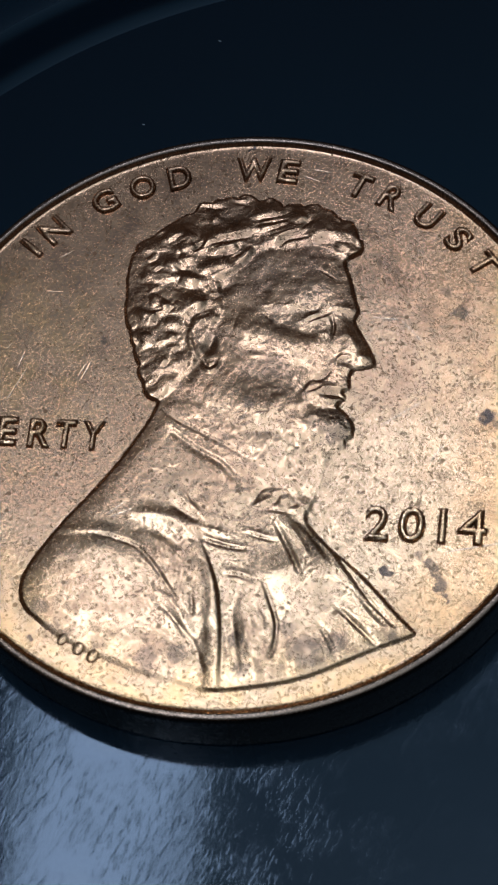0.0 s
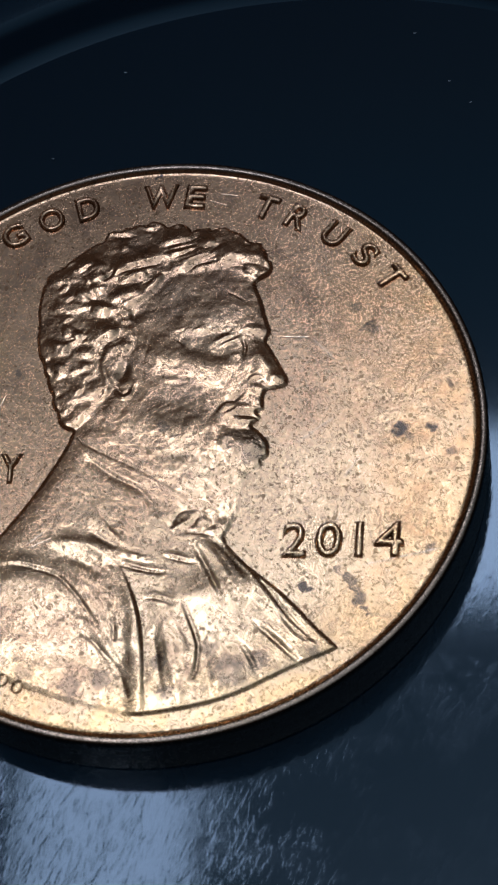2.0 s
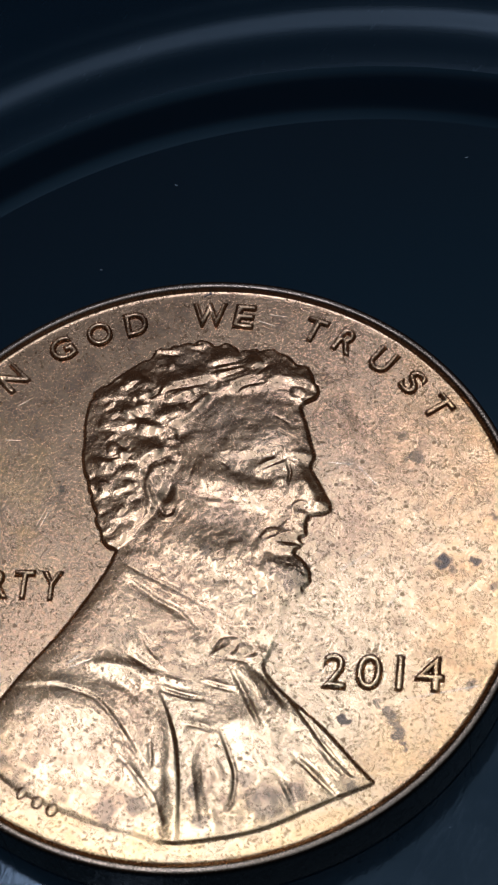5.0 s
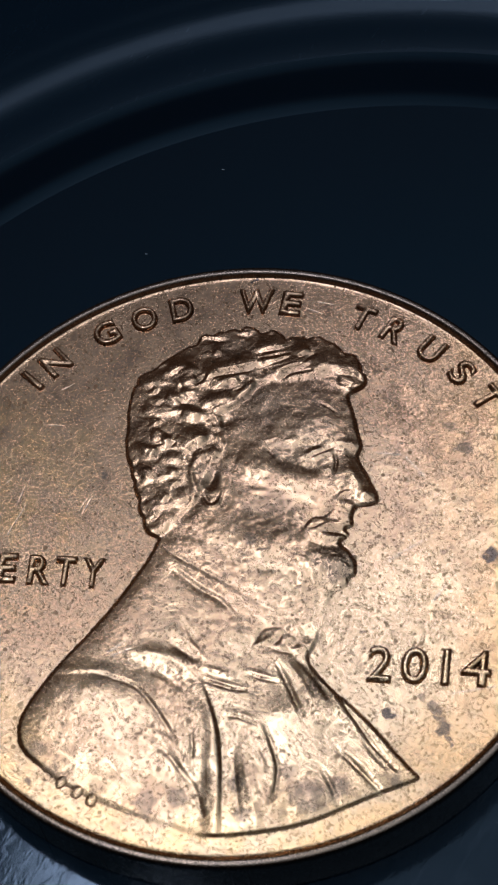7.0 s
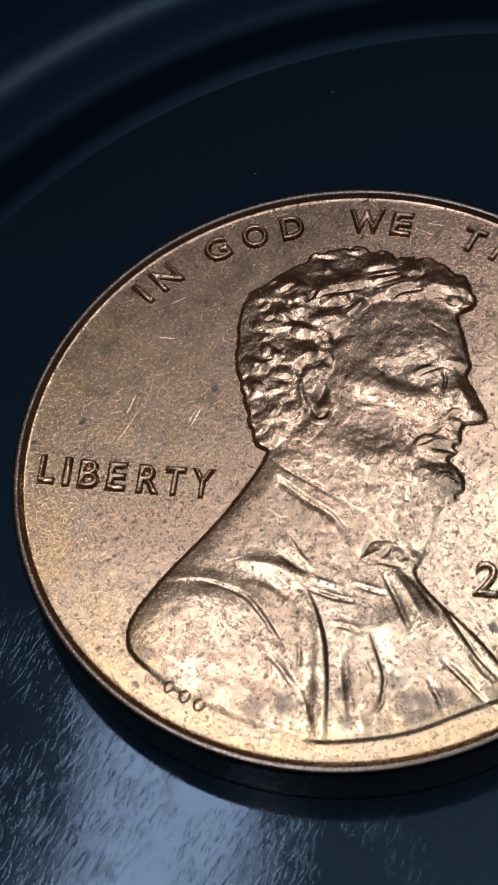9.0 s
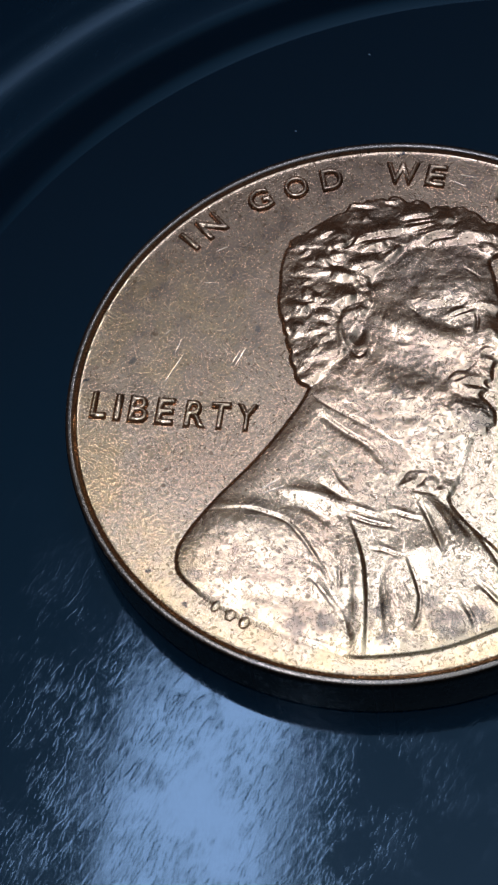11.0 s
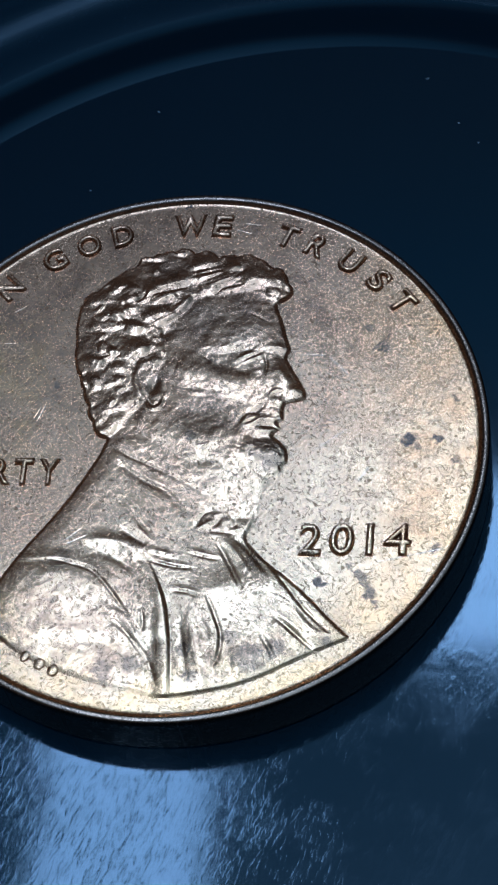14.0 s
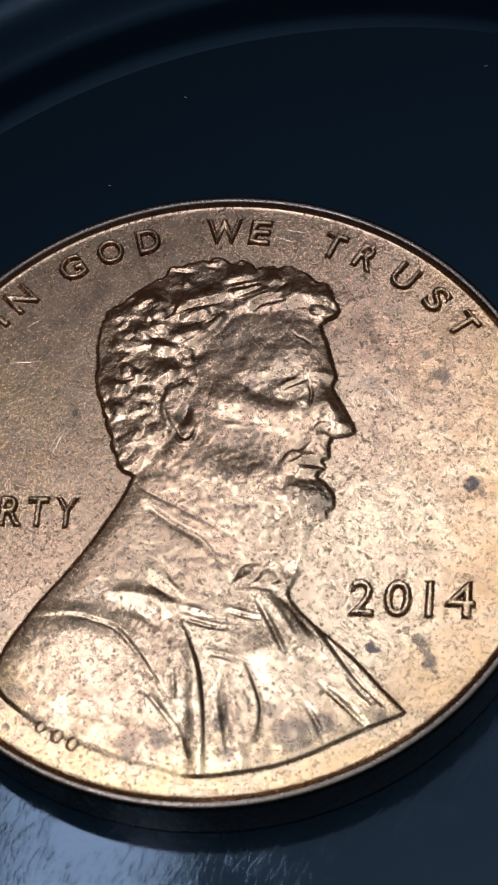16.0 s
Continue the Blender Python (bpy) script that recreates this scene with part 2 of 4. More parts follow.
# dark stains: x, y, radius, darkness
FOOT_STAINS = [
    (5.72, -4.55, 0.16, 0.55), (5.95, -4.95, 0.18, 0.6),
    (2.6, -7.3, 0.6, 0.55), (1.0, -7.9, 0.3, 0.55), (3.35, -7.1, 0.42, 0.5), (0.75, -7.1, 0.3, 0.5), (2.1, -6.7, 0.35, 0.4), (-2.9, -7.35, 0.3, 0.4), (-1.6, -7.75, 0.4, 0.45), (-0.75, -7.5, 0.35, 0.4),
    (-4.7, -6.4, 0.35, 0.4), (2.6, -4.2, 0.35, 0.35), (-3.2, -4.1, 0.45, 0.3), (4.9, -6.75, 0.22, 0.5), (4.56, -4.85, 0.21, 0.8), (6.0, -5.15, 0.24, 0.7), (5.85, -4.7, 0.18, 0.6), (5.45, -4.3, 0.17, 0.45),
    (6.15, -5.45, 0.14, 0.6), (-6.02, -6.33, 0.1, 0.7), (-4.82, -7.23, 0.13, 0.7), (5.62, -4.5, 0.15, 0.6), (6.25, -5.62, 0.1, 0.6),
]
FIELD_STAINS = [
    (2.9, -0.75, 0.42, 0.45), (0.9, 0.9, 0.95, 0.28), (7.07, 0.05, 0.3, 0.85), (7.35, -0.15, 0.16, 0.5), (7.9, 0.11, 0.19, 0.75), (8.45, 1.54, 0.16, 0.6), (8.48, -0.67, 0.14, 0.5), (7.93, -3.66, 0.18, 0.6),
    (6.13, 3.45, 0.3, 0.55), (5.7, 4.12, 0.22, 0.45), (3.68, -2.45, 0.08, 0.7), (1.8, 4.2, 0.85, 0.22), (1.0, 3.0, 0.55, 0.2), (0.4, 0.9, 0.8, 0.3), (1.7, 0.5, 0.5, 0.22), (0.36, 0.2, 0.25, 0.55),
    (-7.68, 0.81, 0.12, 0.5), (-4.0, 2.11, 0.16, 0.5), (-8.9, -0.05, 0.12, 0.8), (-0.35, 9.08, 0.1, 0.9),
]
# the stained chin, then soft brown spots that darken hair, temple and cheek
HEAD_SPOTS = [
    (2.75, -0.35, 0.55, 0.42), (2.35, -0.3, 0.45, 0.32), (3.08, -0.35, 0.35, 0.45), (1.6, 0.75, 0.4, 0.22), (-0.6, 6.7, 0.7, 0.21), (0.4, 4.5, 0.8, 0.24),
    (-0.2, 4.1, 0.5, 0.18), (1.5, 4.6, 0.9, 0.21), (2.3, 4.3, 0.6, 0.18), (-1.1, 2.2, 0.5, 0.2), (1.2, 2.8, 0.5, 0.18),
]
SCRATCHES = [
    (-4.50, 0.80, -4.27, 1.48), (-4.62, 0.85, -4.41, 1.38), (-5.70, 4.96, -5.29, 5.24), (-5.91, 3.78, -5.39, 3.76), (-6.40, 1.09, -6.25, 1.71),
    (-6.84, 1.73, -6.66, 1.97), (1.19, 8.13, 1.80, 7.90), (1.51, 8.36, 2.10, 8.25), (-6.56, 0.04, -6.09, 1.20), (6.00, -4.19, 8.29, -3.66),
    (5.51, -1.48, 5.88, -0.86), (3.54, 3.21, 4.44, 3.17), (4.44, 3.17, 5.12, 2.42), (4.12, -0.33, 5.20, 0.48), (-3.20, -3.52, -2.64, -3.04), (-3.11, -3.60, -2.45, -3.29),
]
COPPER = copper_material()
NAVY = dish_material("navy_plastic", 0.068)
SATIN = dish_material("satin_navy_plastic", 0.25, 0.4, 0.24)
TABLE = plain_material("dark_table", (0.03, 0.03, 0.035), 0.5, 0.05)
DUST = plain_material("pale_lint", (0.30, 0.34, 0.38), 0.9, 3.0)

SINK = -0.15        # the dish floor, on which the coin lies
FIELD = 1.40        # height of the coin's field above the dish floor


# ---- mesh helpers (millimetres in, metres out) ----
def mesh_object(name, verts, faces, material, parent=None, smooth=True):
    me = bpy.data.meshes.new(name)
    verts = np.asarray(verts, dtype=float) * MM
    if isinstance(faces, np.ndarray):
        me.vertices.add(len(verts))
        me.vertices.foreach_set("co", verts.ravel())
        n = faces.shape[1]
        me.loops.add(faces.size)
        me.loops.foreach_set("vertex_index", faces.ravel().astype(np.int32))
        me.polygons.add(len(faces))
        me.polygons.foreach_set("loop_start", np.arange(0, faces.size, n, dtype=np.int32))
        me.update(calc_edges=True)
        me.validate()
    else:
        me.from_pydata([tuple(v) for v in verts], [], faces)
    me.polygons.foreach_set("use_smooth", [smooth] * len(me.polygons))
    me.materials.append(material)
    ob = new(name, me)
    if parent is not None:
        ob.parent = parent
    return ob


def lathe(name, profile, material, parent=None, steps=360, centre=(0, 0)):
    """A turned solid from (radius, height) pairs; the first and last radius are closed with a point when zero."""
    prof = np.array(profile, dtype=float)
    ang = np.arange(steps) * 2 * math.pi / steps
    n = len(prof)
    verts = np.zeros((steps, n, 3))
    verts[:, :, 0] = centre[0] + np.cos(ang)[:, None] * prof[None, :, 0]
    verts[:, :, 1] = centre[1] + np.sin(ang)[:, None] * prof[None, :, 0]
    verts[:, :, 2] = prof[None, :, 1]
    i, j = np.meshgrid(np.arange(steps), np.arange(n - 1), indexing="ij")
    k = (i + 1) % steps
    faces = np.stack([i * n + j, i * n + j + 1, k * n + j + 1, k * n + j], -1).reshape(-1, 4)
    return mesh_object(name, verts.reshape(-1, 3), faces[:, ::-1].copy(), material, parent)


def rounded(points, per=6):
    """A smooth run through control points (Catmull-Rom)."""
    p = np.array(points, dtype=float)
    q = np.vstack([2 * p[0] - p[1], p, 2 * p[-1] - p[-2]])
    out = []
    for a, b, c, d in zip(q[:-3], q[1:-2], q[2:-1], q[3:]):
        for t in np.arange(per) / per:
            out.append(0.5 * (2 * b + (c - a) * t + (2 * a - 5 * b + 4 * c - d) * t ** 2 + (3 * b - a - 3 * c + d) * t ** 3))
    out.append(p[-1])
    return np.array(out)


# ---- the dish ----
DISH = (4.2, -2.2)
tabletop = mesh_object("table", [(-600, -600, -1.35), (600, -600, -1.35), (600, 600, -1.35), (-600, 600, -1.35),
                                 (-600, -600, -26), (600, -600, -26), (600, 600, -26), (-600, 600, -26)],
                       [(0, 1, 2, 3), (7, 6, 5, 4), (0, 4, 5, 1), (1, 5, 6, 2), (2, 6, 7, 3), (3, 7, 4, 0)], TABLE, smooth=False)
tagged(tabletop, "dark plain tabletop under the blue dish", "table", kind="structure")

dish = tagged(new("dish"), "dark navy blue glossy dish with scuffed floor and stepped rim", "dish")
dish.location.z = SINK * MM
floor_profile = [(0.001, -1.0), (16.85, -1.0), (18.85, -0.9), (19.2, -0.4), (19.3, -0.06)]
lathe("dish_underside", floor_profile, NAVY, dish, 240, DISH)
lathe("dish_floor", [(r, 0.0) for r in (19.4, 18.0, 17.0, 14.0, 10.0, 6.0, 2.0, 0.001)], NAVY, dish, 240, DISH)
# the stepped rim: a short wall, hollow below and swelling above, then a ledge and a narrow raised lip
wall = [(19.4, 0.0), (19.62, 0.15), (19.84, 0.34), (20.04, 0.57), (20.22, 0.80), (20.42, 1.00), (20.64, 1.16)]
lathe("dish_wall", wall, NAVY, dish, 240, DISH)
ledge = [(20.64, 1.16), (20.9, 1.18)] + [tuple(q) for q in rounded([(21.4, 1.185), (21.9, 1.19), (22.2, 1.205), (22.45, 1.235), (22.70, 1.282), (22.95, 1.322), (23.2, 1.342), (23.6, 1.35),
                 (24.6, 1.35), (27.85, 1.2), (29.85, 0.7), (30.85, 0.0), (31.15, -1.2)], 5)]
under = [(30.65, -1.2), (28.85, 0.5), (23.85, 0.7), (20.9, 0.6), (19.75, -0.5), (19.15, -0.5)]
lathe("dish_rim", ledge + under, SATIN, dish, 240, DISH)


# ---- the coin ----
coin = tagged(new("coin"), "worn copper one cent coin lying face up in the blue dish", "coin")
edge = rounded([(9.40, -0.14), (9.45, -0.10), (9.455, 0.0), (9.46, 0.4), (9.462, 0.80), (9.462, 1.10), (9.462, 1.30), (9.458, 1.40), (9.445, 1.475), (9.425, 1.52), (9.38, 1.545),
                (9.33, 1.553), (9.27, 1.548), (9.22, 1.518), (9.17, 1.46), (9.13, 1.418), (9.08, 1.404), (9.00, 1.40), (8.80, 1.40)], 5)
edge = [tuple(q) for q in edge]
flank = next(k for k, q in enumerate(edge) if q[1] > 1.09)
foot = next(k for k, q in enumerate(edge) if k > flank and q[0] < 9.001)
HUB = (0.02, 0.03)
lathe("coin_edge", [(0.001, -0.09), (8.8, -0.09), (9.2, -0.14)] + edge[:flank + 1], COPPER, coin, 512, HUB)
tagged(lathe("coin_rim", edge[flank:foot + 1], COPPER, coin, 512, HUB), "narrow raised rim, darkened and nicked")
lathe("coin_field", edge[foot:] + [(r, 1.40) for r in np.arange(8.5, 0.4, -0.5)] + [(0.001, 1.40)], COPPER, coin, 512, HUB)


# ---- the portrait in relief: a height sheet shaped by curves ----
STEP = 0.022
GX, GY = np.meshgrid(np.arange(-5.75, 5.9, STEP), np.arange(-9.0, 7.75, STEP))


def line_distance(pts, box=None):
    """Distance of every grid point to a polyline, and how far along it (0 to 1) the nearest place lies."""
    pts = np.asarray(pts, dtype=float)
    x, y = (GX, GY) if box is None else (GX[box], GY[box])
    best, along = np.full(x.shape, 1e9), np.zeros(x.shape)
    side = np.zeros(x.shape)
    n = len(pts) - 1
    for i, (a, b) in enumerate(zip(pts[:-1], pts[1:])):
        d = b - a
        L2 = max(d @ d, 1e-12)
        t = np.clip(((x - a[0]) * d[0] + (y - a[1]) * d[1]) / L2, 0, 1)
        ex, ey = x - a[0] - t * d[0], y - a[1] - t * d[1]
        dist = ex * ex + ey * ey
        near = dist < best
        best = np.where(near, dist, best)
        along = np.where(near, (i + t) / n, along)
        side = np.where(near, np.sign(d[0] * ey - d[1] * ex), side)
    return np.sqrt(best), along, side


def window_of(pts, margin):
    lo, hi = np.min(pts, 0) - margin, np.max(pts, 0) + margin
    j0, j1 = np.searchsorted(GX[0], [lo[0], hi[0]])
    i0, i1 = np.searchsorted(GY[:, 0], [lo[1], hi[1]])
    return slice(i0, i1), slice(j0, j1)


def inside(poly):
    poly = np.asarray(poly, dtype=float)
    odd = np.zeros(GX.shape, bool)
    for (x0, y0), (x1, y1) in zip(poly, np.roll(poly, -1, 0)):
        if y0 == y1:
            continue
        hit = ((GY >= min(y0, y1)) & (GY < max(y0, y1))) & (GX < x0 + (GY - y0) * (x1 - x0) / (y1 - y0))
        odd ^= hit
    return odd


def signed(poly):
    d, _, _ = line_distance(np.vstack([poly, poly[:1]]))
    return np.where(inside(poly), d, -d)


def ease(v):
    v = np.clip(v, 0, 1)
    return v * v * (3 - 2 * v)


def stroke(z, pts, width, height, taper=True, lean=0.0, per=5):
    """A ridge (or groove, with a negative height) along a smooth curve; lean makes one flank steeper."""
    pts = rounded(pts, per) if len(pts) > 2 else np.array(pts, dtype=float)
    box = window_of(pts, width * 3)
    d, along, side = line_distance(pts, box)
    w = width * (1 + lean * side)
    size = height * (np.clip(np.sin(np.pi * np.clip(along, 0.02, 0.98)), 0, 1) ** 0.5 if taper else 1)
    z[box] += size * np.exp(-(d / w) ** 2)


def blob(z, x, y, a, b, turn, height):
    c, s = math.cos(radians(turn)), math.sin(radians(turn))
    u, v = (GX - x) * c + (GY - y) * s, -(GX - x) * s + (GY - y) * c
    z += height * np.exp(-(u / a) ** 2 - (v / b) ** 2)


def step_line(z, pts, drop, width, reach, per=5):
    """A fold with a crisp edge: the left of the curve stands over the right, dying out with distance."""
    pts = rounded(pts, per)
    box = window_of(pts, reach * 3)
    d, along, side = line_distance(pts, box)
    ends = np.clip(np.sin(np.pi * np.clip(along, 0.01, 0.99)), 0, 1) ** 0.5
    z[box] += drop * ends * np.exp(-(d / reach) ** 2) * np.tanh(side * d / width)


FACE = [(2.84, 5.13), (2.78, 5.02), (2.92, 4.62), (3.04, 4.23), (3.18, 3.74), (3.29, 3.38), (3.20, 3.03), (3.43, 2.60), (3.69, 2.11),
        (3.85, 1.79), (3.83, 1.55), (3.59, 1.44), (3.29, 1.39), (3.20, 1.21), (3.20, 0.79), (3.04, 0.69), (3.12, 0.54), (3.08, 0.42),
        (2.92, 0.25), (3.13, 0.04), (3.38, -0.30), (3.41, -0.71), (3.24, -0.89), (3.17, -1.11), (2.83, -1.30)]
FRONT = [(2.83, -1.30), (2.72, -1.70), (2.62, -2.15), (2.58, -2.60), (2.46, -3.00), (2.36, -3.40), (2.94, -4.08), (3.61, -4.64), (4.27, -5.26),
         (5.03, -6.09), (5.51, -6.56)]
BASE = [(5.51, -6.56), (5.42, -6.72), (4.57, -7.12), (3.67, -7.58), (2.78, -8.03), (1.78, -8.34), (0.30, -8.58), (-0.71, -8.40),
        (-2.25, -7.98), (-3.86, -7.33), (-4.97, -6.59)]
BACK = [(-4.97, -6.59), (-5.24, -6.22), (-5.33, -5.61), (-5.09, -4.90), (-4.41, -3.72), (-3.76, -2.79), (-3.11, -1.76), (-2.48, -0.53), (-2.25, 0.13)]
CROWN = [(-2.25, 0.13), (-2.59, 0.29), (-2.72, 0.62), (-2.90, 1.02), (-3.00, 1.45), (-3.16, 1.85), (-3.30, 2.35), (-3.47, 2.79), (-3.63, 3.95),
         (-3.57, 5.15), (-3.37, 5.57), (-2.84, 6.00), (-1.93, 6.77), (-1.63, 7.08), (-1.1, 7.18), (-0.48, 7.37), (0.0, 7.25), (0.54, 7.20),
         (1.0, 7.02), (1.54, 7.12), (2.41, 6.75), (2.94, 6.32), (3.22, 5.67), (3.15, 5.32), (2.84, 5.13)]
HAIRLINE = [(2.84, 5.13), (2.60, 5.22), (2.20, 5.42), (1.74, 5.56), (1.18, 5.42), (0.70, 5.42), (0.22, 5.30), (-0.05, 4.95), (-0.40, 4.55), (-0.75, 4.15),
            (-0.72, 3.60), (-0.62, 3.05), (-0.80, 2.50), (-0.95, 1.95), (-1.20, 1.45), (-1.45, 0.95), (-1.80, 0.50), (-2.25, 0.13)]


# locks of hair: the run of each lock's lit flank, and its width
CROWN_LOCKS = (
    ([(-1.82, 6.82), (-1.6, 6.98)], 0.15),
    ([(-2.96, 5.79), (-2.56, 5.83)], 0.11),
    ([(-2.54, 5.48), (-1.94, 5.84)], 0.22),
    ([(-1.94, 5.3), (-1.62, 5.75)], 0.31),
    ([(-1.35, 5.61), (-0.68, 5.75), (0.03, 5.99)], 0.18),
    ([(-1.45, 5.35), (-1.16, 5.5), (-0.71, 5.75)], 0.18),
    ([(-2.1, 5.08), (-1.63, 5.3)], 0.2),
    ([(-1.3, 5.06), (-0.89, 5.17), (-0.38, 5.48)], 0.18),
    ([(-0.62, 5.15), (-0.37, 5.35)], 0.15),
    ([(-2.18, 4.86), (-1.66, 4.71)], 0.26),
    ([(-2.6, 4.69), (-2.11, 4.51)], 0.15),
    ([(-1.48, 4.34), (-0.96, 4.56), (-0.57, 4.63)], 0.22),
)
BACK_LOCKS = (
    ([(-1.11, 4.28), (-0.64, 4.45), (-0.19, 4.8)], 0.17),
    ([(-0.31, 4.69), (-0.1, 5.02), (0.04, 5.4)], 0.18),
    ([(-3.16, 4.97), (-2.97, 5.24)], 0.09),
    ([(-2.97, 4.73), (-2.77, 5.1)], 0.09),
    ([(-2.81, 4.45), (-2.6, 4.69)], 0.09),
    ([(-2.08, 4.12), (-1.5, 3.91)], 0.26),
    ([(-1.3, 6.21), (-1.02, 6.33)], 0.11),
    ([(-1.06, 5.95), (-0.81, 6.21)], 0.09),
)
FORELOCKS = (
    ([(-0.05, 6.39), (0.44, 6.48), (0.91, 6.62)], 0.26),
    ([(0.14, 5.97), (0.56, 6.06), (1.09, 6.28)], 0.2),
    ([(0.68, 5.57), (0.94, 5.86), (1.68, 6.01)], 0.2),
    ([(1.26, 6.19), (1.38, 6.39), (1.55, 6.53)], 0.18),
    ([(1.68, 5.64), (2.11, 5.86), (2.79, 5.62)], 0.28),
    ([(2.6, 5.95), (2.89, 5.73), (3.08, 5.51)], 0.17),
    ([(2.34, 5.38), (2.81, 5.33)], 0.13),
    ([(2.84, 5.09), (3.19, 5.4)], 0.15),
    ([(2.3, 6.44), (2.6, 6.46)], 0.07),
    ([(2.48, 6.24), (2.75, 6.21)], 0.07),
    ([(0.9, 7.0), (1.29, 7.06), (1.6, 7.04)], 0.11),
    ([(0.2, 7.11), (0.42, 7.13)], 0.09),
    ([(-0.72, 7.23), (-0.37, 7.31)], 0.11),
    ([(-0.67, 7.07), (-0.32, 7.02)], 0.09),
    ([(-1.61, 6.89), (-1.0, 6.84)], 0.09),
)
SIDE_LOCKS = (
    ([(-1.78, 2.98), (-1.42, 3.26), (-1.08, 3.42)], 0.22),
    ([(-1.4, 3.07), (-1.12, 3.44)], 0.28),
    ([(-1.08, 3.65), (-0.92, 3.78)], 0.13),
    ([(-0.87, 3.67), (-0.61, 3.89)], 0.17),
    ([(-0.76, 3.12), (-0.5, 3.33), (-0.38, 3.61)], 0.13),
    ([(-1.3, 2.6), (-1.08, 2.9)], 0.15),
    ([(-0.99, 2.67), (-0.74, 3.01)], 0.15),
    ([(-0.44, 3.21), (-0.27, 3.38)], 0.11),
    ([(-0.18, 3.57), (-0.02, 3.76)], 0.11),
    ([(0.13, 3.44), (0.35, 3.57)], 0.13),
    ([(0.48, 3.27), (0.79, 3.36)], 0.13),
    ([(-2.8, 3.23), (-2.41, 3.32)], 0.15),
    ([(-2.37, 3.13), (-2.17, 3.37)], 0.17),
    ([(-2.88, 2.74), (-2.74, 3.08)], 0.17),
    ([(-2.69, 2.64), (-2.54, 3.0)], 0.19),
    ([(-2.33, 2.6), (-1.79, 2.54)], 0.18),
    ([(-2.78, 3.71), (-2.57, 3.92)], 0.13),
    ([(-3.19, 4.16), (-2.86, 4.12)], 0.11),
    ([(-1.33, 1.2), (-1.1, 1.37)], 0.15),
)
NAPE_LOCKS = (
    ([(-3.33, 2.44), (-3.08, 2.57)], 0.09),
    ([(-3.12, 1.85), (-3.05, 2.3)], 0.18),
    ([(-2.74, 1.96), (-2.57, 2.3)], 0.2),
    ([(-2.81, 0.71), (-2.63, 0.98)], 0.11),
    ([(-2.51, 0.65), (-2.26, 0.98)], 0.11),
    ([(-2.56, 0.49), (-2.47, 0.16)], 0.09),
    ([(-2.46, 0.12), (-2.08, 0.27), (-1.93, 0.68)], 0.09),
    ([(-2.06, 1.74), (-1.76, 1.91)], 0.11),
    ([(-2.22, 1.27), (-2.03, 1.49)], 0.11),
    ([(-1.69, 1.28), (-1.46, 1.45)], 0.11),
    ([(-2.1, 2.07), (-1.85, 2.22)], 0.11),
    ([(-2.86, 1.27), (-2.7, 1.44)], 0.11),
)


def grain(cell, seed):
    """Smooth random unevenness over the sheet, with that cell size."""
    gen = np.random.RandomState(seed)
    ny, nx = int(17.5 / cell) + 3, int(12.5 / cell) + 3
    table = gen.uniform(-1, 1, (ny, nx))
    u, v = (GX + 5.8) / cell, (GY + 9.05) / cell
    i, j = v.astype(int), u.astype(int)
    a, b = ease(u - j), ease(v - i)
    return (table[i, j] * (1 - a) + table[i, j + 1] * a) * (1 - b) + (table[i + 1, j] * (1 - a) + table[i + 1, j + 1] * a) * b


def bank(z, pts, wide, tall, back, centred=False):
    """A swell with two unlike flanks: from its crest it falls over `wide` on the right of the curve and over `back` on the left."""
    pts = rounded(pts, 5) if len(pts) > 2 else np.array(pts, dtype=float)
    box = window_of(pts, wide * 1.6 + back * 2.2)
    x, y = GX[box], GY[box]
    if min(x.shape) < 3:
        return
    best, q, along, over = np.full(x.shape, 1e9), np.zeros(x.shape), np.zeros(x.shape), np.zeros(x.shape)
    n = len(pts) - 1
    for i, (a, b) in enumerate(zip(pts[:-1], pts[1:])):
        run = math.hypot(b[0] - a[0], b[1] - a[1]) + 1e-9
        u, v = (b - a) / run
        t, s = (x - a[0]) * u + (y - a[1]) * v, (y - a[1]) * u - (x - a[0]) * v
        c = np.clip(t, 0, run)
        dist = np.hypot(t - c, s)
        # past the ends the flanks run straight on and die out
        past = np.maximum(-t, 0) * (i == 0) + np.maximum(t - run, 0) * (i == n - 1)
        near = dist < best
        best = np.where(near, dist, best)
        along = np.where(near, (i + c / run) / n, along)
        over = np.where(near, past, over)
        q = np.where(near, np.where(past > 0, s, np.sign(s) * dist), q)
    q = q - (wide / 2 if centred else 0.0)
    ends = np.clip(np.sin(np.pi * np.clip(along, 0.03, 0.97)), 0, 1) ** 0.5 * np.exp(-(over / (0.5 * wide + 0.05)) ** 2)
    fall = np.clip(1 + q / wide, 0, 1)
    body = np.where(q < 0, 0.6 * fall + 0.4 * ease(fall), np.exp(-(q / back) ** 2)) * tall * ends
    z[box] = (np.maximum(z[box], 0) ** 4 + body ** 4) ** 0.25 if centred else z[box] + body


def soften(z, times):
    for _ in range(times):
        z[1:-1, 1:-1] = (z[1:-1, 1:-1] * 2 + z[:-2, 1:-1] + z[2:, 1:-1] + z[1:-1, :-2] + z[1:-1, 2:]) / 6


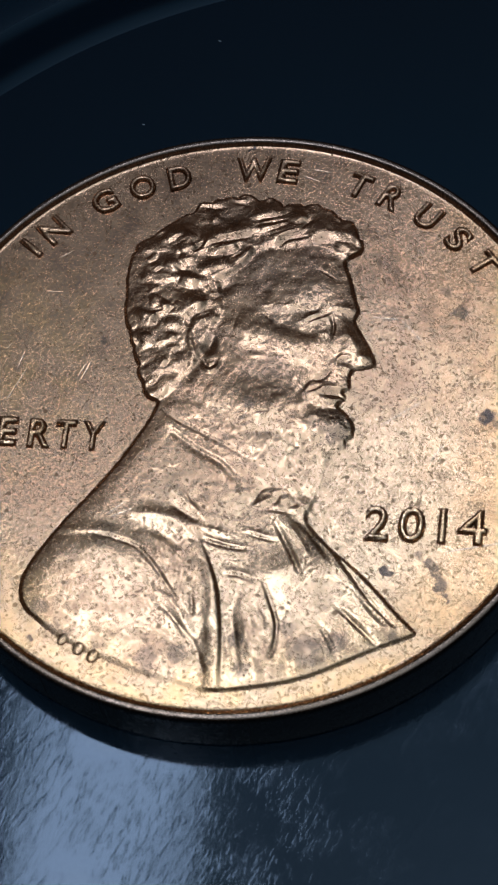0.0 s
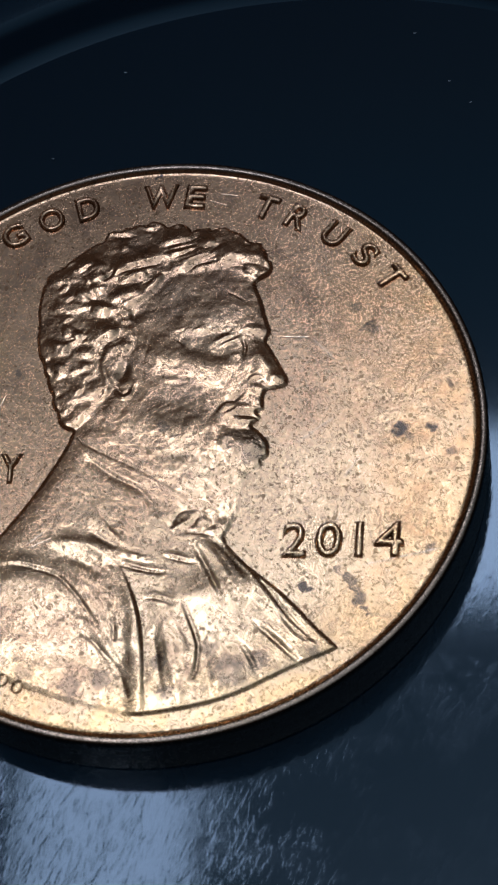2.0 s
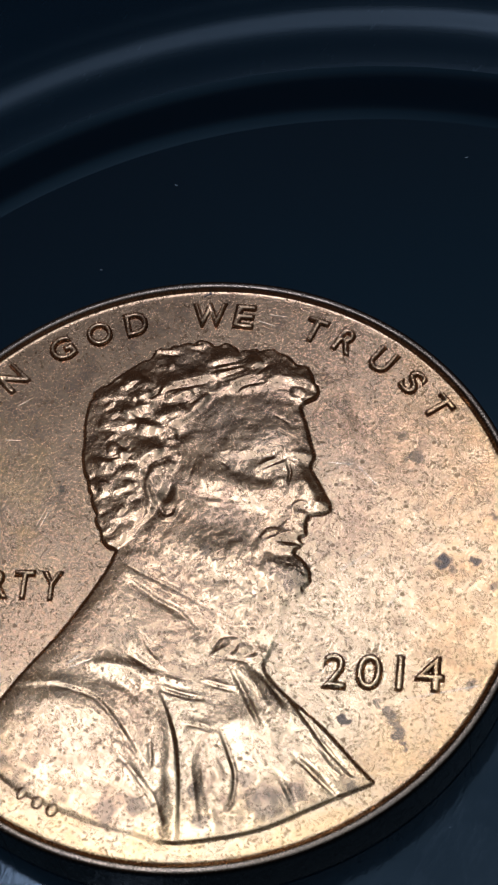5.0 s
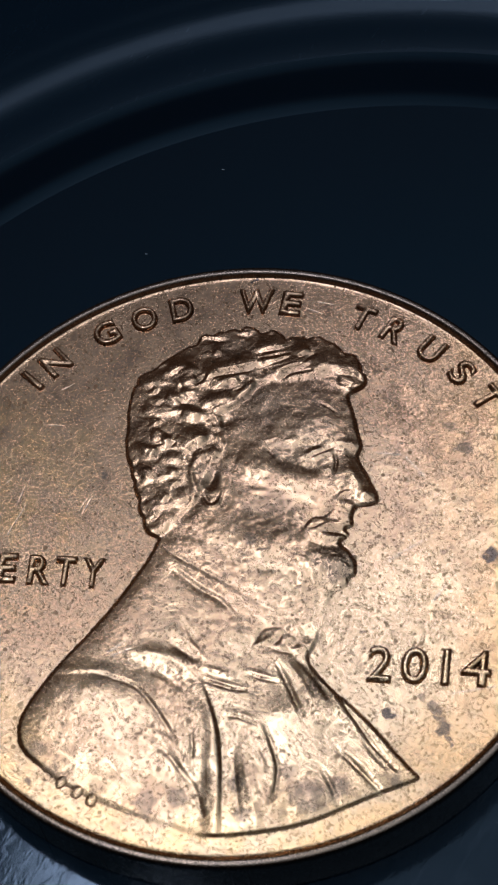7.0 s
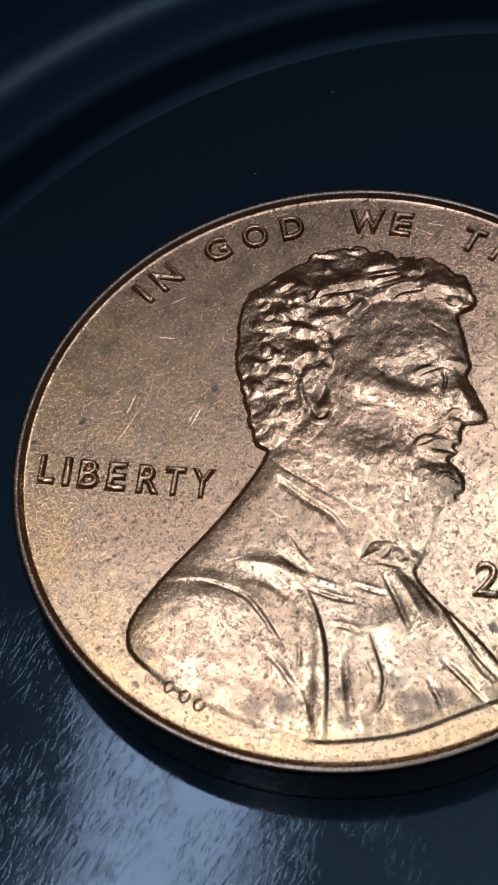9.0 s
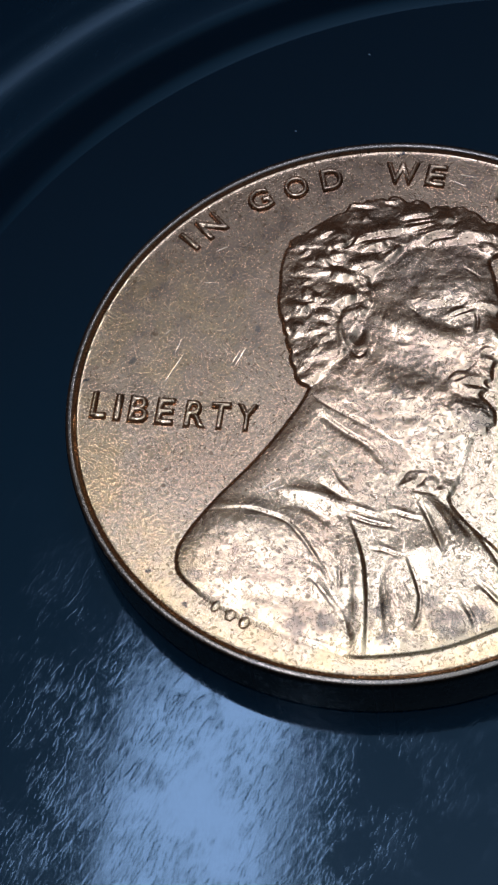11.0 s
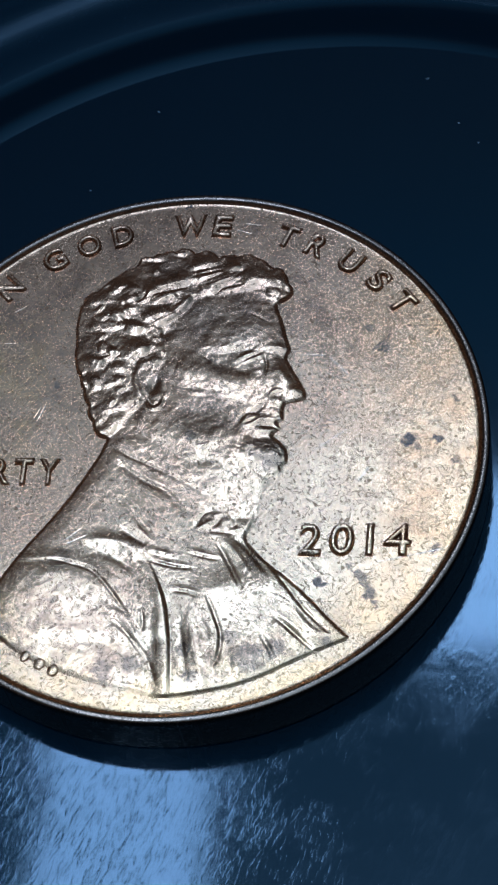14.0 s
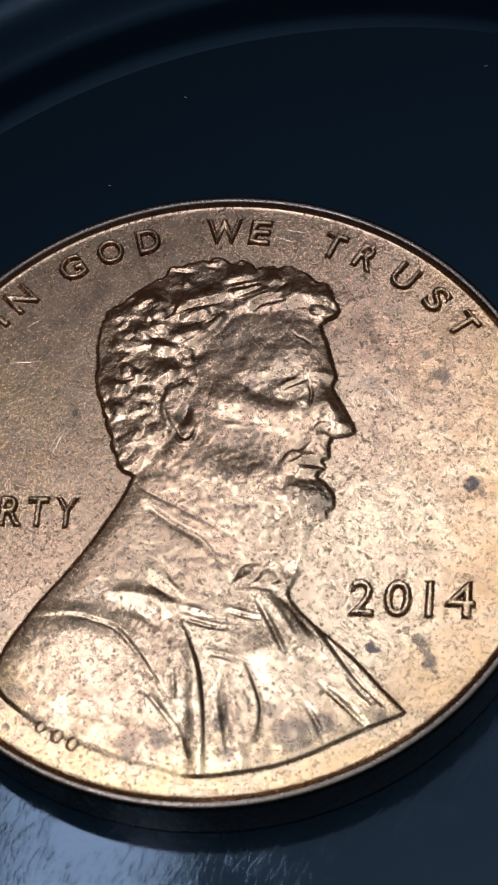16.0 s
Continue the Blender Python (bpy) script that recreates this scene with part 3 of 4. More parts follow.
def hair_relief(hd, front, rng):
    """A low cap of hair: a fine tangle of small strands, and the locks that stand out of it."""
    hair = 0.035 * ease((front + 0.06) / 0.35)
    # tiers of hair: each rises slowly from the crown and ends in a short drop
    tiers = np.zeros(GX.shape)
    for crest in ([(-3.4, 5.15), (-2.7, 5.30), (-1.9, 5.20), (-1.0, 5.40), (0.3, 5.62)], [(-3.5, 4.30), (-2.7, 4.20), (-2.0, 4.32), (-1.3, 4.18), (-0.6, 4.50)],
                  [(-3.4, 3.15), (-2.8, 2.98), (-2.2, 3.12), (-1.6, 3.02), (-1.0, 3.30)], [(-3.1, 2.15), (-2.6, 2.02), (-2.1, 2.16), (-1.6, 2.10)],
                  [(-2.9, 1.25), (-2.4, 1.12), (-1.9, 1.24), (-1.5, 1.20)]):
        bank(tiers, crest, 0.16, 0.026, 0.75)
    hair += tiers * ease((hd - 0.05) / 0.4)
    tangle = np.zeros(GX.shape)
    spacing = 0.27
    y = -0.1
    while y < 7.4:
        x = -3.8 + rng.uniform(0, spacing)
        while x < 3.4:
            px, py = x + rng.uniform(-0.4, 0.4) * spacing, y + rng.uniform(-0.4, 0.4) * spacing
            i, j = int((py + 9.0) / STEP), int((px + 5.75) / STEP)
            if 0 <= i < GX.shape[0] and 0 <= j < GX.shape[1] and hd[i, j] > 0.08 and rng.random() < 0.8:
                a = radians(38 + 22 * math.sin(1.7 * px + 1.2 * py) + rng.uniform(-45, 45))
                L = rng.uniform(0.18, 0.42)
                bank(tangle, [(px - L / 2 * math.cos(a), py - L / 2 * math.sin(a)), (px + rng.uniform(-0.05, 0.05), py + rng.uniform(-0.05, 0.05)),
                              (px + L / 2 * math.cos(a + 0.5), py + L / 2 * math.sin(a + 0.5))], rng.uniform(0.07, 0.13), rng.uniform(0.001, 0.006), 0.05, True)
            x += spacing
        y += spacing * 0.8
    locks, clefts = np.zeros(GX.shape), np.zeros(GX.shape)
    for group, lift in ((CROWN_LOCKS, 0.40), (BACK_LOCKS, 0.30), (FORELOCKS, 0.38), (SIDE_LOCKS, 0.32), (NAPE_LOCKS, 0.28)):
        for run, wide in group:
            bank(locks, run, wide * 1.0, min(lift * wide, 0.074), wide * 0.7 + 0.22, True)
            # a cleft under the lock parts it from the next
            first, last = run[0], run[-1]
            size = math.hypot(last[0] - first[0], last[1] - first[1])
            nx, ny = (last[1] - first[1]) / size, -(last[0] - first[0]) / size
            gap = wide * 0.72 + 0.02
            stroke(clefts, [(x + nx * gap, y + ny * gap) for x, y in (run if len(run) > 2 else (first, ((first[0] + last[0]) / 2 + 0.1 * wide * nx, (first[1] + last[1]) / 2 + 0.1 * wide * ny), last))],
                   0.030 + 0.10 * wide, (-0.10 * wide - 0.006) * rng.uniform(0.1, 1.0) * (1.0 if group is CROWN_LOCKS or group is FORELOCKS else 0.6))
            # one or two strands split the lock
            for k in range(int(wide / 0.19)):
                s = rng.uniform(-0.3, 0.3) * wide
                stroke(locks, [(x + s * 0.4 + rng.uniform(-0.03, 0.03), y + s + rng.uniform(-0.03, 0.03)) for x, y in run], 0.026, -0.007)
    soften(tangle, 2)
    soften(locks, 2)
    over = ease((hd + 0.06) / 0.2)
    # hollows: between crown and side, over the ear, and behind it
    for x, y, a, b, turn, depth in ((-1.75, 4.45, 0.35, 0.14, -10, 0.030), (-0.85, 3.95, 0.50, 0.16, 25, 0.030), (-1.15, 3.55, 0.20, 0.30, 0, 0.015), (-2.25, 3.45, 0.35, 0.14, 10, 0.02),
                                   (-1.55, 2.70, 0.14, 0.30, 10, 0.02), (0.15, 5.75, 0.10, 0.22, 20, 0.02)):
        blob(hair, x, y, a, b, turn, -depth)
    return hair + (tangle + locks + np.maximum(clefts, -0.034)) * over + 0.0015 * grain(0.12, 5) * over


def face_relief(rng):
    f = np.zeros(GX.shape)
    # forehead and brow
    bank(f, [(0.4, 3.42), (1.23, 3.50), (1.75, 3.62), (2.37, 3.58), (3.08, 3.46)], 0.34, 0.044, 1.1)
    blob(f, 2.95, 3.38, 0.26, 0.14, -10, 0.020)
    stroke(f, [(1.98, 4.70), (2.22, 4.57), (2.45, 4.42)], 0.03, -0.012)
    stroke(f, [(0.55, 3.10), (0.72, 2.98), (0.80, 2.85)], 0.035, -0.015)
    for k in range(9):
        x = 0.5 + 0.26 * k + rng.uniform(-0.08, 0.08)
        bank(f, [(x, 3.30 + rng.uniform(-0.05, 0.1)), (x + 0.16, 3.42), (x + 0.32, 3.45 + rng.uniform(-0.05, 0.05))], 0.08, 0.010, 0.05)
    # eye: two lids, the crease at the nose, the dark socket
    bank(f, [(1.62, 2.90), (1.91, 3.10), (2.26, 3.26)], 0.15, 0.030, 0.10)
    bank(f, [(1.84, 2.86), (2.15, 3.00), (2.42, 3.12)], 0.12, 0.024, 0.06)
    blob(f, 1.85, 2.52, 0.50, 0.16, -8, -0.018)
    blob(f, 1.10, 2.80, 0.45, 0.20, -10, -0.016)
    stroke(f, [(2.48, 3.12), (2.57, 2.78), (2.54, 2.42)], 0.045, -0.032)
    bank(f, [(2.20, 2.50), (2.42, 2.56)], 0.10, 0.012, 0.08)
    # cheekbone, hollow cheek and jaw
    bank(f, [(-0.35, 2.62), (0.08, 2.52), (0.89, 2.26), (1.61, 2.02), (2.25, 1.66)], 0.58, 0.072, 0.70)
    blob(f, 0.75, 2.05, 0.30, 0.10, -15, 0.012)
    bank(f, [(0.30, 1.75), (0.62, 1.72), (0.90, 1.66)], 0.12, 0.014, 0.10)
    blob(f, 0.70, 1.05, 0.85, 0.30, -10, -0.015)
    bank(f, [(-0.9, 0.85), (0.0, 0.35), (0.61, -0.02), (1.2, -0.02), (2.0, -0.35)], 0.75, 0.050, 0.7)
    stroke(f, [(0.61, -0.19), (0.85, -0.15), (1.09, -0.08)], 0.035, 0.014)
    # nose
    blob(f, 3.08, 2.35, 0.60, 0.20, -62, 0.055)
    blob(f, 3.48, 1.80, 0.22, 0.18, 0, 0.045)
    stroke(f, [(2.81, 1.34), (2.73, 1.60), (2.88, 1.80), (3.15, 1.80)], 0.06, 0.018)
    blob(f, 2.99, 1.64, 0.16, 0.09, 5, -0.018)
    bank(f, [(2.84, 1.46), (3.23, 1.40), (3.78, 1.56)], 0.13, 0.030, 0.10)
    # the fold beside the mouth, and the lips
    stroke(f, [(1.76, 0.54), (2.04, 0.95), (2.38, 1.05), (2.63, 1.36)], 0.08, -0.020, lean=0.3)
    stroke(f, [(2.03, 0.62), (2.22, 0.73), (2.40, 0.81)], 0.05, -0.015)
    bank(f, [(2.25, 0.62), (2.55, 0.79), (3.10, 0.74)], 0.15, 0.024, 0.14)
    stroke(f, [(2.35, 0.55), (2.83, 0.54), (3.11, 0.41)], 0.04, -0.032)
    bank(f, [(2.45, 0.40), (2.87, 0.38), (3.12, 0.42)], 0.15, 0.024, 0.06)
    stroke(f, [(2.25, 0.12), (2.62, 0.08), (2.98, 0.16)], 0.12, -0.012)
    # beard
    blob(f, 2.80, -0.35, 0.50, 0.36, 0, 0.016)
    bank(f, [(1.75, -0.50), (2.35, -0.62), (2.95, -0.62), (3.30, -0.60)], 0.35, 0.030, 0.6)
    for k in range(60):
        x, y = rng.uniform(1.3, 3.25), rng.uniform(-1.15, 0.05)
        a, L = rng.uniform(-2.2, -0.9), rng.uniform(0.14, 0.30)
        stroke(f, [(x, y), (x + L * 0.5 * math.cos(a), y + L * 0.5 * math.sin(a)), (x + L * math.cos(a + 0.5), y + L * math.sin(a + 0.5))],
               0.04, rng.choice((-1, 1)) * 0.007)
    # neck sinews, and the uneven skin of worn metal
    stroke(f, [(-1.0, 0.6), (-0.2, -0.2), (0.9, -1.3)], 0.35, 0.012)
    return f + 0.006 * grain(0.42, 8) + 0.004 * grain(0.21, 9) + 0.002 * grain(0.11, 10)


def coat_relief():
    c = np.zeros(GX.shape)
    # collar: a crisp upper edge and a softer roll below it
    bank(c, [(-2.05, -0.10), (-1.65, -0.40), (-0.82, -0.83), (0.09, -1.32), (0.81, -1.76), (1.44, -2.15)], 0.10, -0.028, 0.05)
    stroke(c, [(-1.75, -0.72), (-1.55, -0.90), (-0.86, -1.39), (-0.22, -1.74), (0.16, -2.13), (0.45, -2.52)], 0.10, -0.030, lean=-0.4)
    # the crumpled bow at the collar
    for x, y, a, b, turn, h in ((1.72, -2.80, 0.22, 0.15, 20, 0.055), (2.26, -2.90, 0.18, 0.12, -35, 0.055), (1.19, -2.85, 0.22, 0.10, 35, 0.04), (1.45, -2.58, 0.20, 0.07, 15, 0.04),
                                (1.98, -2.55, 0.16, 0.09, -15, 0.04), (2.02, -3.08, 0.16, 0.10, 10, 0.04), (1.50, -3.02, 0.12, 0.09, -20, 0.04), (0.95, -3.0, 0.12, 0.08, 30, 0.025)):
        blob(c, x, y, a, b, turn, h * 0.6)
    for line, w, h in (([(0.80, -3.05), (0.86, -2.80), (1.04, -2.52), (1.36, -2.44)], 0.055, -0.045), ([(1.40, -2.34), (1.70, -2.28), (2.20, -2.36)], 0.05, -0.055),
                       ([(2.03, -2.68), (2.22, -2.64), (2.42, -2.76)], 0.055, -0.06), ([(1.52, -2.68), (1.45, -2.85), (1.35, -2.98)], 0.04, -0.04),
                       ([(1.90, -2.68), (1.98, -2.86), (1.92, -3.02)], 0.04, -0.04), ([(1.2, -3.15), (1.6, -3.18), (2.0, -3.24)], 0.05, -0.03)):
        stroke(c, line, w, h * 0.42)
    # shoulder: the sleeve swells, with a crisp fold over it
    blob(c, -3.5, -5.5, 1.3, 1.4, 30, 0.030)
    bank(c, [(-4.48, -4.10), (-3.47, -4.02), (-2.86, -4.14), (-2.26, -4.34), (-1.77, -4.74), (-1.47, -5.12), (-1.08, -5.68), (-0.69, -6.25)], 0.11, 0.026, 0.30)
    stroke(c, [(-3.47, -4.08), (-2.86, -4.24), (-2.24, -4.46), (-1.77, -4.92), (-1.47, -5.29), (-1.08, -5.83), (-0.69, -6.35)], 0.055, -0.020)
    bank(c, [(-2.45, -3.42), (-1.65, -3.48), (-1.18, -3.66), (-0.80, -3.98)], 0.26, 0.050, 0.22)
    stroke(c, [(-2.17, -3.84), (-1.61, -4.02), (-1.06, -4.38), (-0.59, -4.84)], 0.14, -0.028)
    stroke(c, [(-1.82, -5.43), (-1.42, -5.68), (-1.21, -5.83)], 0.06, -0.016)
    stroke(c, [(-1.46, -6.07), (-1.00, -6.52), (-0.62, -6.97), (-0.33, -7.36), (0.02, -8.16)], 0.060, -0.034, lean=0.2)
    stroke(c, [(-0.62, -5.68), (-0.53, -6.11), (-0.51, -6.47)], 0.05, -0.026)
    bank(c, [(-1.55, -5.55), (-0.95, -6.20), (-0.45, -6.95)], 0.16, 0.018, 0.14)
    stroke(c, [(-1.49, -3.04), (-0.99, -3.40), (-0.60, -3.62)], 0.09, -0.026)
    stroke(c, [(-1.27, -2.35), (-0.87, -2.93), (-0.56, -3.31)], 0.05, -0.018)
    bank(c, [(-1.30, -2.70), (-0.90, -3.12), (-0.50, -3.45)], 0.12, 0.014, 0.12)
    # lapel: the notch, and the long edge down to the cut
    stroke(c, [(-0.50, -4.13), (0.20, -4.33), (0.76, -4.41)], 0.045, -0.034)
    bank(c, [(-0.40, -3.81), (-0.09, -3.88), (0.25, -4.00)], 0.09, 0.022, 0.08)
    bank(c, [(-0.45, -4.06), (0.20, -4.26), (0.76, -4.34)], 0.07, 0.018, 0.06)
    stroke(c, [(0.71, -3.90), (1.17, -4.04), (1.56, -4.13)], 0.04, -0.024)
    bank(c, [(0.71, -3.80), (1.17, -3.94), (1.56, -4.03)], 0.08, 0.020, 0.08)
    edge_run = [(-0.50, -4.13), (-0.17, -4.83), (0.10, -5.57), (0.25, -6.31), (0.35, -7.13), (0.45, -8.38)]
    step_line(c, edge_run, -0.034, 0.05, 0.40)
    stroke(c, edge_run, 0.060, -0.028)
    stroke(c, [(-0.3, -4.45), (-0.05, -5.5), (0.02, -6.8), (0.05, -8.1)], 0.18, 0.018)
    # waistcoat
    stroke(c, [(0.27, -5.14), (0.61, -5.19), (1.04, -5.35)], 0.04, -0.018)
    bank(c, [(0.27, -5.04), (0.61, -5.09), (1.04, -5.25)], 0.07, 0.014, 0.07)
    vest_run = [(1.22, -5.17), (1.55, -5.91), (1.77, -6.54), (1.77, -7.18), (1.62, -7.63)]
    stroke(c, vest_run, 0.055, -0.034)
    step_line(c, vest_run, -0.018, 0.06, 0.35)
    stroke(c, [(1.15, -6.06), (1.32, -6.32), (1.48, -6.61)], 0.045, -0.020)
    stroke(c, [(0.54, -6.21), (0.70, -7.03), (0.93, -8.10)], 0.10, -0.026)
    stroke(c, [(0.80, -5.60), (0.95, -6.60), (1.20, -7.50), (1.40, -8.20)], 0.12, 0.020)
    stroke(c, [(1.95, -6.9), (2.10, -7.4), (2.15, -7.95)], 0.12, -0.018)
    stroke(c, [(2.87, -6.48), (3.16, -6.87), (3.43, -7.44)], 0.07, -0.028)
    stroke(c, [(2.40, -6.60), (2.70, -7.10), (2.95, -7.75)], 0.13, 0.014)
    # tie
    stroke(c, [(1.37, -3.37), (1.76, -4.03), (2.05, -4.59), (2.43, -5.33)], 0.075, -0.036)
    stroke(c, [(1.86, -3.26), (2.40, -3.73), (2.77, -4.20), (2.99, -4.53)], 0.10, -0.034)
    stroke(c, [(1.65, -3.40), (2.10, -3.95), (2.45, -4.55)], 0.10, 0.022)
    # coat front and its turned hem
    stroke(c, [(2.35, -3.50), (2.93, -4.10), (3.65, -5.02), (4.19, -5.75), (4.71, -6.28), (5.00, -6.55)], 0.060, -0.034, lean=0.2)
    bank(c, [(3.9, -5.6), (4.3, -6.1), (4.75, -6.5)], 0.10, -0.018, 0.10)
    stroke(c, [(3.16, -5.87), (3.66, -6.26), (4.17, -6.75), (4.60, -7.14)], 0.060, -0.036, lean=-0.2)
    bank(c, [(3.25, -5.75), (3.75, -6.15), (4.30, -6.65), (4.70, -7.05)], 0.08, 0.016, 0.25)
    blob(c, 2.5, -5.7, 0.6, 0.8, 0, 0.010)
    # broad swells of the chest and of the sleeve
    bank(c, [(0.8, -5.40), (1.6, -5.15), (2.4, -5.00), (3.1, -5.40)], 1.1, 0.055, 0.6)
    bank(c, [(-4.3, -4.75), (-3.2, -4.60), (-2.2, -4.90), (-1.6, -5.40)], 1.2, 0.045, 0.45)
    soften(c, 3)
    return c


def portrait_sheet():
    rng = random.Random(7)
    lumpy = rounded(CROWN, 4)[:-1]
    lumpy = lumpy * (1 + np.array([[0.010 * math.sin(1.15 * k) + 0.005 * math.sin(2.3 * k + 1) + rng.uniform(-0.006, 0.006)] for k in range(len(lumpy))]))
    outline = np.vstack([rounded(FACE, 4)[:-1], rounded(FRONT, 4)[:-1], rounded(BASE, 4)[:-1], rounded(BACK, 4)[:-1], lumpy])
    d = signed(outline)
    # the edge is soft under the beard and along the cut of the shoulder, and the hair stands up as a flat mass
    faint = np.exp(-((GX - 2.62) ** 2 / 0.9 + (GY + 2.05) ** 2 / 1.0))
    cut = ease((-6.4 - GY) / 0.5) * ease((0.3 - GX) / 0.5)
    cap = np.vstack([rounded(CROWN, 4)[:-1], rounded(HAIRLINE, 4)[:-1]])
    hd = signed(cap)
    front = line_distance(rounded(HAIRLINE, 4))[0]
    front = np.where(hd > 0, front, -front)
    hairy = ease((front + 0.5) / 1.0)
    head = ease((GY + 0.75 * GX + 1.9) / 1.2)
    reach = (0.75 + 0.40 * head) + 1.8 * np.exp(-((GX - 2.3) ** 2 / 1.8 + (GY + 2.1) ** 2 / 1.3))
    dome = 1 - (1 - np.clip(d / reach, 0, 1)) ** 2
    sill = (1 - 0.97 * faint) * (1 - 0.6 * cut) * (1 - 0.05 * ease((-6.6 - GY) / 0.4)) * 0.06
    z = sill * ease(d / (0.14 - 0.03 * hairy)) + (0.050 + 0.030 * head) * dome * (1 - 0.35 * hairy)

    f = face_relief(rng)
    hair = hair_relief(hd, front, rng)
    # ear
    blob(hair, -1.0, 2.05, 0.30, 0.50, 8, -0.03)
    blob(f, -1.0, 2.05, 0.34, 0.60, 8, 0.030)
    blob(f, -0.92, 2.02, 0.17, 0.28, -10, -0.055)
    stroke(f, [(-1.45, 2.75), (-1.52, 2.35), (-1.40, 1.88), (-1.20, 1.55)], 0.09, 0.026)
    stroke(f, [(-1.13, 1.49), (-1.00, 1.25), (-0.84, 1.16), (-0.64, 1.27), (-0.55, 1.62)], 0.05, 0.036)
    stroke(f, [(-1.05, 1.55), (-0.95, 1.38), (-0.84, 1.31), (-0.70, 1.40)], 0.045, -0.028)
    z += head * f + hair + (1 - head) * coat_relief()
    # struck-metal unevenness and small knocks
    z += (0.006 * grain(0.9, 1) + 0.0035 * grain(0.38, 2) + 0.002 * grain(0.16, 3)) * ease(d / 0.4)
    return np.where(d > 0, np.maximum(z, 0.004 + 0.05 * (1 - faint) * ease(d / 0.2)), -0.003 - 0.037 * (1 - faint)), d


def portrait(parent):
    z, d = portrait_sheet()
    keep = d > -STEP * 1.6
    index = -np.ones(z.shape, int)
    index[keep] = np.arange(keep.sum())
    verts = np.stack([GX[keep], GY[keep], FIELD + z[keep]], 1)
    quad = np.stack([index[:-1, :-1], index[:-1, 1:], index[1:, 1:], index[1:, :-1]], -1).reshape(-1, 4)
    quad = quad[(quad >= 0).all(1)]
    return mesh_object("portrait_relief", verts, quad, COPPER, parent)


tagged(portrait(coin), "raised bust in profile with combed hair and coat")


# ---- raised lettering ----
def glyph(name, char, x, y, width, height, turn, parent, bold=0.032, round_by=0.06):
    """One raised character of that height, that wide, centred at x, y."""
    cu = bpy.data.curves.new(name, "FONT")
    cu.body, cu.size = char, 1.0
    cu.align_x = "CENTER"
    cu.extrude, cu.bevel_depth, cu.bevel_resolution, cu.offset = 0.01, round_by, 4, bold - 0.06
    cu.resolution_u = 6
    tmp = bpy.data.objects.new(name, cu)
    scene.collection.objects.link(tmp)
    bpy.context.view_layer.update()
    me = bpy.data.meshes.new_from_object(tmp.evaluated_get(bpy.context.evaluated_depsgraph_get()))
    bpy.data.objects.remove(tmp)
    co = np.empty(len(me.vertices) * 3)
    me.vertices.foreach_get("co", co)
    co = co.reshape(-1, 3)
    lo, hi = co.min(0), co.max(0)
    co[:, :2] -= (lo[:2] + hi[:2]) / 2
    k = height / (hi[1] - lo[1])
    co[:, 0] *= width / (hi[0] - lo[0])
    co[:, 1] *= k
    co[:, 2] = (co[:, 2] - hi[2]) * k * 1.7 + 0.13
    c, s = math.cos(radians(turn)), math.sin(radians(turn))
    co[:, :2] = np.stack([co[:, 0] * c - co[:, 1] * s + x, co[:, 0] * s + co[:, 1] * c + y], 1)
    co[:, 2] += FIELD
    me.vertices.foreach_set("co", (co * MM).ravel())
    me.polygons.foreach_set("use_smooth", [True] * len(me.polygons))
    me.materials.clear()
    me.materials.append(COPPER)
    me.update()
    ob = new(name, me)
    ob.parent = parent
    return ob


for char, x, y, wide in zip("LIBERTY", (-8.38, -7.80, -7.16, -6.36, -5.42, -4.70, -3.90), (-0.88, -0.92, -0.95, -0.97, -0.99, -1.00, -1.02),
                            (0.54, 0.27, 0.66, 0.60, 0.72, 0.62, 0.70)):
    glyph("letter", char, x, y, wide, 0.98, 0.5, coin, 0.028, 0.09)
MOTTO = [("I", 141.3, 0.22), ("N", 135.3, 0.78), ("G", 123.4, 0.78), ("O", 115.1, 0.80), ("D", 107.2, 0.72), ("W", 91.8, 1.08), ("E", 84.5, 0.66),
         ("T", 69.4, 0.70), ("R", 62.0, 0.70), ("U", 53.4, 0.72), ("S", 45.2, 0.62), ("T", 37.5, 0.70)]
for char, deg, wide in MOTTO:
    r = 8.36 + 0.08 * math.sin(radians(deg * 3))
    glyph("letter", char, r * math.cos(radians(deg)), r * math.sin(radians(deg)), wide, 0.88, deg - 90, coin, 0.030, 0.08)
